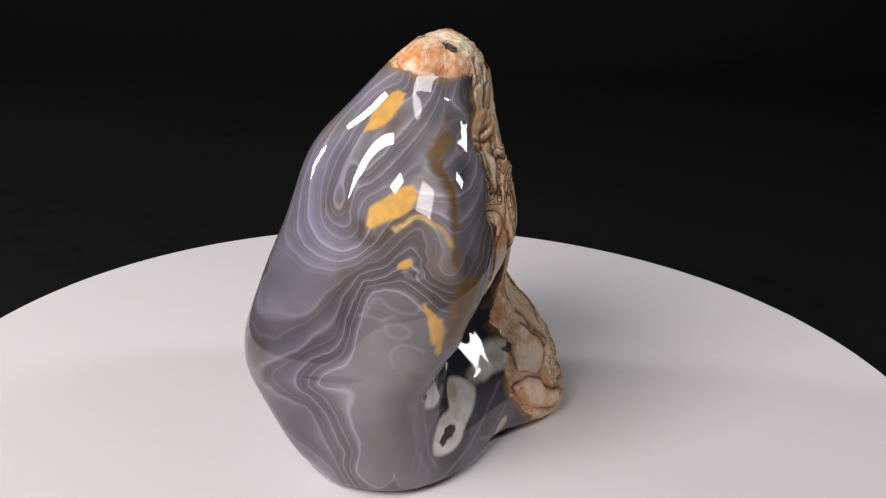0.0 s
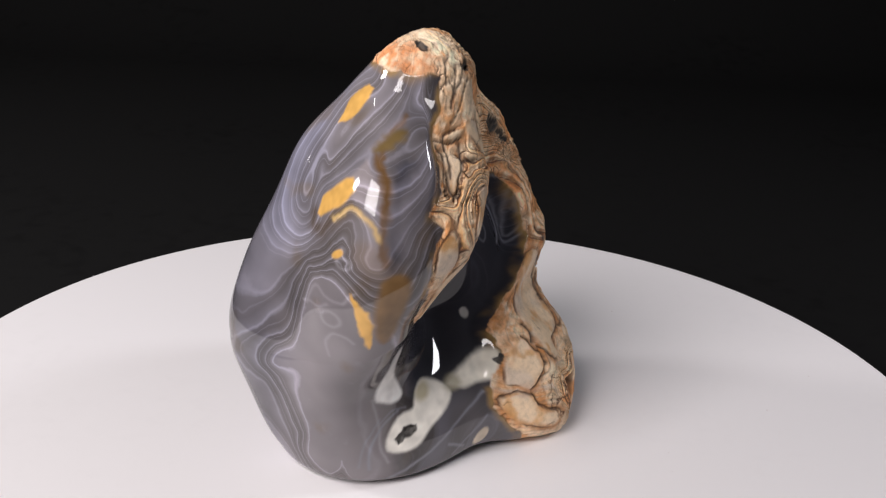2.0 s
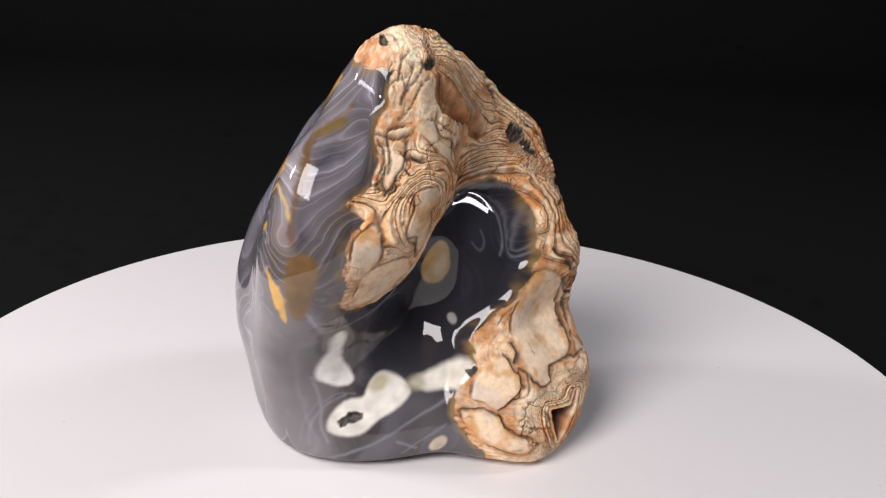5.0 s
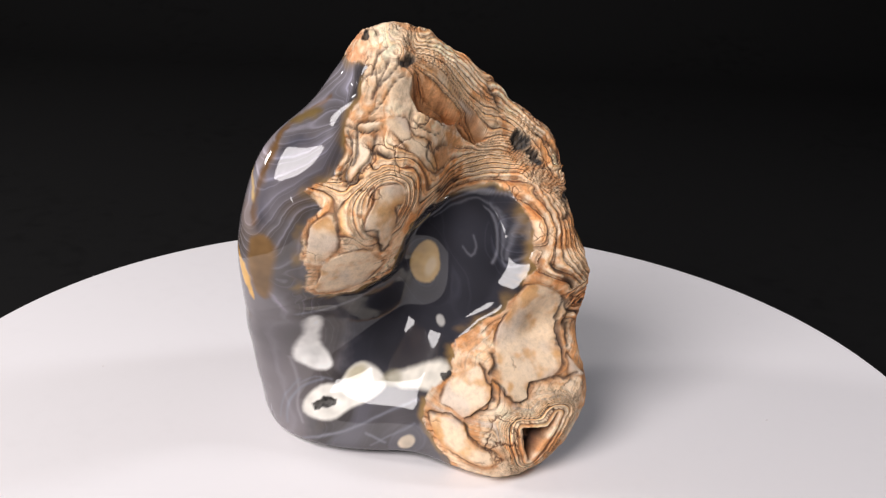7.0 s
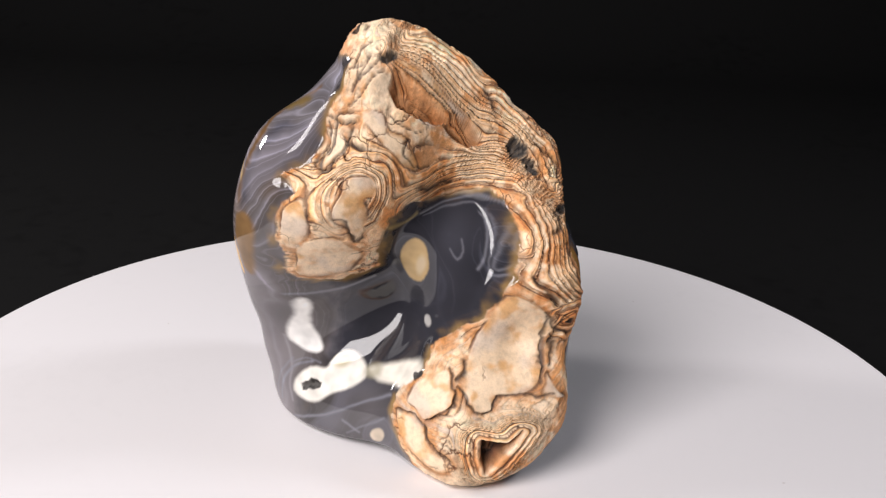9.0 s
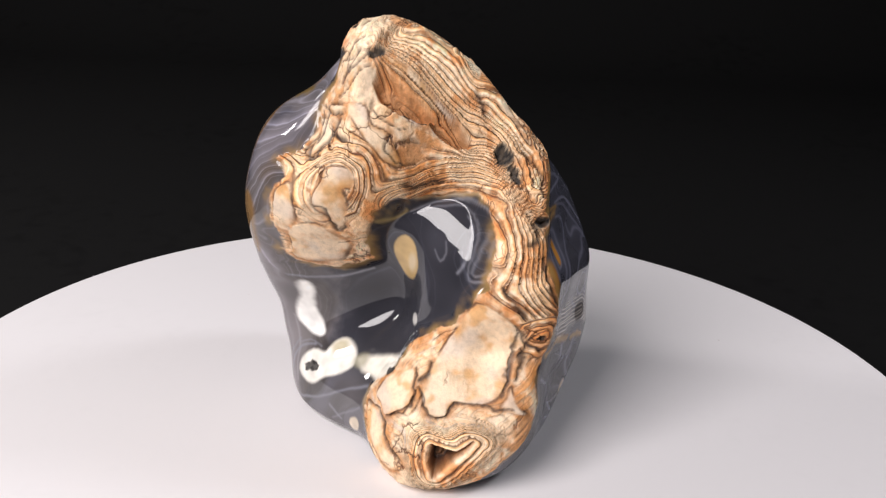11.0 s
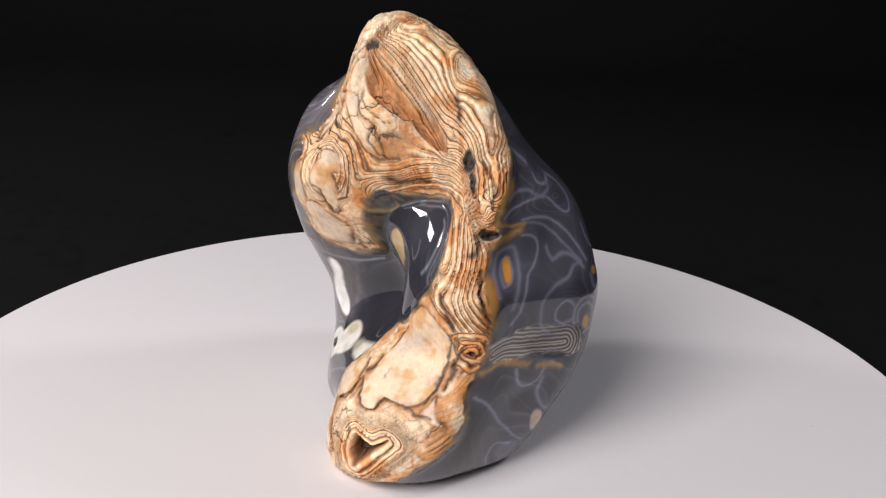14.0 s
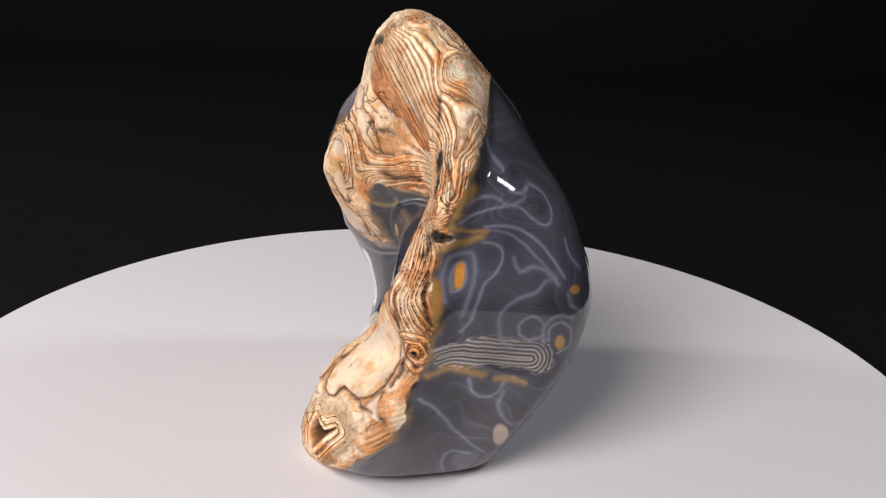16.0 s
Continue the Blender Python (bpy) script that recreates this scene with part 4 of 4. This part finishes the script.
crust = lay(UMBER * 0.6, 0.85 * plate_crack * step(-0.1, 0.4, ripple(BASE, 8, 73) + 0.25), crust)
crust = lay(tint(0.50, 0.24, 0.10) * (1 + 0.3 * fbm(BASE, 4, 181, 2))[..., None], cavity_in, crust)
# Lower cavity painted darker than the others: its shade is put into the colour.
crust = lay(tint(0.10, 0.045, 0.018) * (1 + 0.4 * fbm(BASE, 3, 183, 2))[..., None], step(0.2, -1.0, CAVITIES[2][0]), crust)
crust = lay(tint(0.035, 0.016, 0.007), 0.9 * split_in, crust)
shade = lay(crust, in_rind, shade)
# Pits are painted near-black: the shade inside a hole is put into the pigment.
shade = lay(HOLE_SHADE, pit_in * (0.92 + 0.08 * step(-0.2, 0.3, ripple(BASE, 1.5, 171))), shade)
shade = np.clip(shade, 0.004, 0.88)
polish = np.clip(1 - in_rind, 0, 1) * (1 - pit_in) + 0.35 * in_plate
bands = bands * (1 - in_rind)
part_no = np.where(RIND < 0, 1, part_no)
for k, gap in enumerate(PLATES):
    part_no = np.where((blurred(gap, 3, 3) < -0.2) & (RIND_CALM < -0.5), 40 + k, part_no)
for k, (gap, depth) in enumerate(CAVITIES):
    part_no = np.where(blurred(gap, 3, 3) < 0, 60 + k, part_no)
for k, (gap, depth) in enumerate(PITS):
    part_no = np.where(blurred(gap, 2, 2) < 1, 70 + k, part_no)


def node_noise(nt, vector, scale):
    n = node(nt, "ShaderNodeTexNoise", Scale=scale, Detail=2.0)
    nt.links.new(vector, n.inputs["Vector"])
    return n.outputs[0]


def agate_material():
    m, nt, b = material("agate_and_crust")
    link = nt.links.new

    def attribute(name):
        n = nt.nodes.new("ShaderNodeAttribute")
        n.attribute_name = name
        return n

    def mathnode(op, a, b_=None, clamp=False):
        n = nt.nodes.new("ShaderNodeMath")
        n.operation, n.use_clamp = op, clamp
        for k, v in enumerate((a, b_)):
            if v is None:
                continue
            if isinstance(v, (int, float)):
                n.inputs[k].default_value = v
            else:
                link(v, n.inputs[k])
        return n.outputs[0]

    def mix(kind, fac, a, c):
        n = nt.nodes.new("ShaderNodeMix")
        n.data_type, n.blend_type = "RGBA", kind
        for socket, v in ((n.inputs[0], fac), (n.inputs[6], a), (n.inputs[7], c)):
            if isinstance(v, (int, float)):
                socket.default_value = v
            elif isinstance(v, tuple):
                socket.default_value = v
            else:
                link(v, socket)
        return n.outputs[2]

    co = nt.nodes.new("ShaderNodeTexCoord").outputs["Object"]
    pig, ph = attribute("pigment").outputs["Color"], attribute("phase").outputs["Fac"]
    ban, pol = attribute("bands").outputs["Fac"], attribute("polish").outputs["Fac"]
    grain = node(nt, "ShaderNodeTexNoise", Scale=420.0, Detail=5.0, Roughness=0.65)
    grit = node(nt, "ShaderNodeTexNoise", Scale=1500.0, Detail=3.0)
    waver = node(nt, "ShaderNodeTexNoise", Scale=160.0, Detail=3.0)
    for n in (grain, grit, waver):
        link(co, n.inputs["Vector"])
    turn = mathnode("FRACT", mathnode("ADD", ph, mathnode("MULTIPLY", waver.outputs[0], 0.22)))
    line = ramp(nt, turn, (0.0, (0.04,) * 3), (0.22, (0.22,) * 3), (0.38, (0.42,) * 3), (0.47, (1.0,) * 3), (0.53, (0.62,) * 3),
                (0.60, (0.10,) * 3), (0.76, (0.04,) * 3), (0.81, (0.42,) * 3), (0.86, (0.06,) * 3), (1.0, (0.04,) * 3))
    pale = mix("ADD", 1.0, mix("MULTIPLY", 1.0, pig, (1.7, 1.7, 1.8, 1)), (0.075, 0.080, 0.105, 1))
    col = mix("MIX", mathnode("MULTIPLY", line, ban, True), pig, pale)
    rough_part = mathnode("SUBTRACT", 1.0, pol, True)
    speck = ramp(nt, grain.outputs[0], (0.25, (0.62,) * 3), (0.5, (1.0,) * 3), (0.75, (1.22,) * 3))
    col = mix("MULTIPLY", rough_part, col, speck)
    bent = nt.nodes.new("ShaderNodeVectorMath")
    bent.operation = "MULTIPLY_ADD"
    link(waver.outputs["Color"], bent.inputs[0])
    bent.inputs[1].default_value = (0.010, 0.010, 0.010)
    link(co, bent.inputs[2])
    cells = node(nt, "ShaderNodeTexVoronoi", Scale=85.0)
    cells.feature = "DISTANCE_TO_EDGE"
    link(bent.outputs[0], cells.inputs["Vector"])
    lay_at, strata = attribute("layer").outputs["Fac"], attribute("strata").outputs["Fac"]
    leaf = mathnode("FRACT", mathnode("ADD", lay_at, mathnode("MULTIPLY", waver.outputs[0], 0.3)))
    sheet = mathnode("FRACT", mathnode("ADD", mathnode("MULTIPLY", lay_at, 1.9), mathnode("MULTIPLY", waver.outputs[0], 1.2)))
    patchy = ramp(nt, node_noise(nt, co, 75.0), (0.36, (0.15,) * 3), (0.60, (1.0,) * 3))
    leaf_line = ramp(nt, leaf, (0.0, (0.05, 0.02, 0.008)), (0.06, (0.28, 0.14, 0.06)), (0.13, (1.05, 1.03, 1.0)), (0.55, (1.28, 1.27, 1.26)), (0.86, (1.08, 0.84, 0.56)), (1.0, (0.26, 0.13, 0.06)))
    sheet_line = ramp(nt, sheet, (0.0, (0.72, 0.55, 0.40)), (0.16, (1.0, 1.0, 1.0)), (0.6, (1.15, 1.13, 1.10)), (0.85, (1.02, 0.90, 0.74)), (1.0, (0.7, 0.5, 0.36)))
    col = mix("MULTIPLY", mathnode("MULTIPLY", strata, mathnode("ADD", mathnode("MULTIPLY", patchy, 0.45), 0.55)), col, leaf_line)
    col = mix("MULTIPLY", mathnode("MULTIPLY", strata, 0.75), col, sheet_line)
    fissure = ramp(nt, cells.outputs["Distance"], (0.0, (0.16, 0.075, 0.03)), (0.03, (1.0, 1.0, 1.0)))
    some = ramp(nt, node_noise(nt, co, 48.0), (0.54, (0, 0, 0)), (0.64, (1, 1, 1)))
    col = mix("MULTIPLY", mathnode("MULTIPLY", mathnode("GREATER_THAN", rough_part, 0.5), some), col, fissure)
    link(col, b.inputs["Base Color"])
    link(mathnode("ADD", mathnode("MULTIPLY", rough_part, 0.62), 0.035), b.inputs["Roughness"])
    b.inputs["IOR"].default_value = 1.55
    deep = ramp(nt, cells.outputs["Distance"], (0.0, (0, 0, 0)), (0.05, (1, 1, 1)))
    leaf_up = ramp(nt, leaf, (0.0, (0, 0, 0)), (0.16, (1, 1, 1)), (0.9, (0.8,) * 3), (1.0, (0, 0, 0)))
    sheet_up = ramp(nt, sheet, (0.0, (0, 0, 0)), (0.3, (1, 1, 1)), (1.0, (0.3,) * 3))
    ridges = mathnode("MULTIPLY", strata, mathnode("ADD", leaf_up, mathnode("MULTIPLY", sheet_up, 0.6)))
    height = mathnode("ADD", mathnode("ADD", mathnode("ADD", grain.outputs[0], ridges), mathnode("MULTIPLY", deep, some)), mathnode("MULTIPLY", grit.outputs[0], 0.35))
    bump = node(nt, "ShaderNodeBump", Distance=0.0006)
    link(mathnode("MULTIPLY", rough_part, 0.75), bump.inputs["Strength"])
    link(height, bump.inputs["Height"])
    link(bump.outputs[0], b.inputs["Normal"])
    return m


AGATE = agate_material()


def grid_normals(p):
    du = np.roll(p, -1, 1) - np.roll(p, 1, 1)
    dv = np.gradient(p, axis=0)
    n = np.cross(du, dv)
    n /= np.linalg.norm(n, axis=-1)[..., None] + 1e-12
    return n


PLACE[-1] = PLACE[-1].mean(0)
NORMAL = grid_normals(PLACE)
NORMAL[-1] = NORMAL[-2].mean(0)
NORMAL = NORMAL.reshape(-1, 3)
index = np.arange(ROWS * COLS).reshape(ROWS, COLS)
QUADS = np.stack([index[:-1], np.roll(index, -1, 1)[:-1], np.roll(index, -1, 1)[1:], index[1:]], -1).reshape(-1, 4)
QUAD_PART = part_no[:-1].reshape(-1)
POINTS = (PLACE * 0.001).reshape(-1, 3)


def piece(name, numbers, parent, label=""):
    """The stretch of the stone's skin with these part numbers, as a mesh of its own under the stone."""
    q = QUADS[np.isin(QUAD_PART, numbers)]
    if not len(q):
        return None
    used, inv = np.unique(q, return_inverse=True)
    q = inv.reshape(-1, 4)
    me = bpy.data.meshes.new(name)
    me.vertices.add(len(used))
    me.vertices.foreach_set("co", POINTS[used].astype(np.float32).ravel())
    me.loops.add(q.size)
    me.loops.foreach_set("vertex_index", q.ravel().astype(np.int32))
    me.polygons.add(len(q))
    me.polygons.foreach_set("loop_start", np.arange(0, q.size, 4, dtype=np.int32))
    me.polygons.foreach_set("use_smooth", np.ones(len(q), bool))
    me.update(calc_edges=True)
    if 0 in numbers:
        bm = bmesh.new()
        bm.from_mesh(me)
        bmesh.ops.holes_fill(bm, edges=[e for e in bm.edges if e.is_boundary and e.verts[0].co.z < 0.002 and e.verts[1].co.z < 0.002], sides=0)
        bm.to_mesh(me)
        bm.free()
    for key, data in (("phase", phase), ("bands", bands), ("polish", polish), ("layer", layer), ("strata", in_layers * (1 - pit_in) * (0.22 + 0.78 * ropy))):
        me.attributes.new(key, "FLOAT", "POINT").data.foreach_set("value", data.reshape(-1)[used].astype(np.float32))
    rgba = np.ones((len(used), 4), np.float32)
    rgba[:, :3] = shade.reshape(-1, 3)[used]
    me.attributes.new("pigment", "FLOAT_COLOR", "POINT").data.foreach_set("color", rgba.ravel())
    me.normals_split_custom_set_from_vertices(NORMAL[used].astype(np.float32))
    me.materials.append(AGATE)
    ob = new(name, me)
    ob.parent = parent
    return tagged(ob, label)


INCLUSION_LOOK = {"yellow_inclusion": "opaque mustard-yellow patch in the agate", "amber_inclusion": "translucent brown amber streak",
                  "white_inclusion": "milky white blotch in the agate", "seed_inclusion": "tan seed-shaped patch in the dark bowl"}
stone = tagged(new("agate_boulder"), "polished grey banded agate boulder with rough tan crust, on white turntable", "mineral")
piece("polished_body", [0], stone, "glossy grey agate with pale wavy bands")
piece("crust", [1], stone, "rough layered tan and cream crust")
for k in range(len(PLATES)):
    piece("crust_plate", [40 + k], stone, "smooth cream patch of crust")
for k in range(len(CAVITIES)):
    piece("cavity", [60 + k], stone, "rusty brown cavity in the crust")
for k in range(len(PITS)):
    piece("pit", [70 + k], stone, "small dark hole")
for k, (kind, gap, colour, soft) in enumerate(INCLUSIONS):
    piece(kind, [k + 2], stone, INCLUSION_LOOK[kind])


# ---- turntable and the dark surroundings ----
def lathe(name, profile, material, segments=256):
    bm = bmesh.new()
    rings = []
    for r, z in profile:
        rings.append([bm.verts.new((r * math.cos(2 * math.pi * k / segments), r * math.sin(2 * math.pi * k / segments), z)) for k in range(segments)])
    for a, b in zip(rings, rings[1:]):
        for k in range(segments):
            bm.faces.new((a[k], a[(k + 1) % segments], b[(k + 1) % segments], b[k]))
    bm.faces.new(rings[0][::-1])
    bm.faces.new(rings[-1])
    for f in bm.faces:
        f.smooth = len(f.verts) == 4
    me = bpy.data.meshes.new(name)
    bm.to_mesh(me)
    bm.free()
    me.materials.append(material)
    return me


turntable = tagged(new("turntable"), "round matt white display turntable on a black table", "turntable")
plate = new("plate", lathe("plate", [(0.1985, -0.010), (0.1995, -0.0095), (0.2, -0.0085), (0.2, -0.0012), (0.1997, -0.0005), (0.199, 0.0)], WHITE))
plate.parent = turntable
foot = new("foot", lathe("foot", [(0.17, -0.045), (0.172, -0.044), (0.172, -0.0105), (0.17, -0.0102)], EDGE_GREY, 128))
foot.parent = turntable


def dust():
    """A few lint specks and crumbs lying on the plate."""
    rng = random.Random(8)
    bm = bmesh.new()
    for k in range(14):
        r, a = 0.19 * math.sqrt(rng.random()), rng.random() * 6.28
        if r < 0.075:
            continue
        size = rng.uniform(0.00015, 0.0004)
        m = Matrix.Translation((r * math.cos(a), r * math.sin(a), size * 0.3)) @ Matrix.Rotation(rng.random() * 3, 4, "Z") @ Matrix.Diagonal((size * rng.uniform(1, 2), size, size * 0.4, 1))
        bmesh.ops.create_icosphere(bm, subdivisions=1, radius=1.0, matrix=m)
    me = bpy.data.meshes.new("dust")
    bm.to_mesh(me)
    bm.free()
    me.materials.append(plain("pale_lint", (0.62, 0.58, 0.58), 0.9, 900.0, 0.2))
    ob = new("dust", me)
    ob.parent = turntable
    return tagged(ob, "fine grey dust specks", kind="stuff")


dust()


def cove():
    """Black cloth: it lies under the turntable, rises behind it and closes round the camera."""
    bm = bmesh.new()
    prof = [(-1.6, -0.045), (0.75, -0.045)]
    for k in range(1, 13):
        a = math.pi / 2 * k / 12
        prof.append((0.75 + 0.25 * math.sin(a), -0.045 + 0.25 * (1 - math.cos(a))))
    prof.append((1.0, 2.2))
    cols = []
    for x in (-2.0, 2.0):
        cols.append([bm.verts.new((x, y, z)) for y, z in prof])
    for k in range(len(prof) - 1):
        bm.faces.new((cols[0][k], cols[1][k], cols[1][k + 1], cols[0][k + 1])).smooth = True
    me = bpy.data.meshes.new("backdrop")
    bm.to_mesh(me)
    bm.free()
    me.materials.append(BLACK_CLOTH)
    ob = new("backdrop", me)
    so = ob.modifiers.new("cloth", "SOLIDIFY")
    so.thickness, so.offset = 0.004, -1
    return tagged(ob, "plain black velvet backdrop cloth curving up behind", "backdrop", kind="structure")


cove()


def motions():
    rows = [(t * 0.5, turned(t * 0.5)) for t in range(33)]
    walk(turntable, rows)
    walk(stone, rows)


motions()
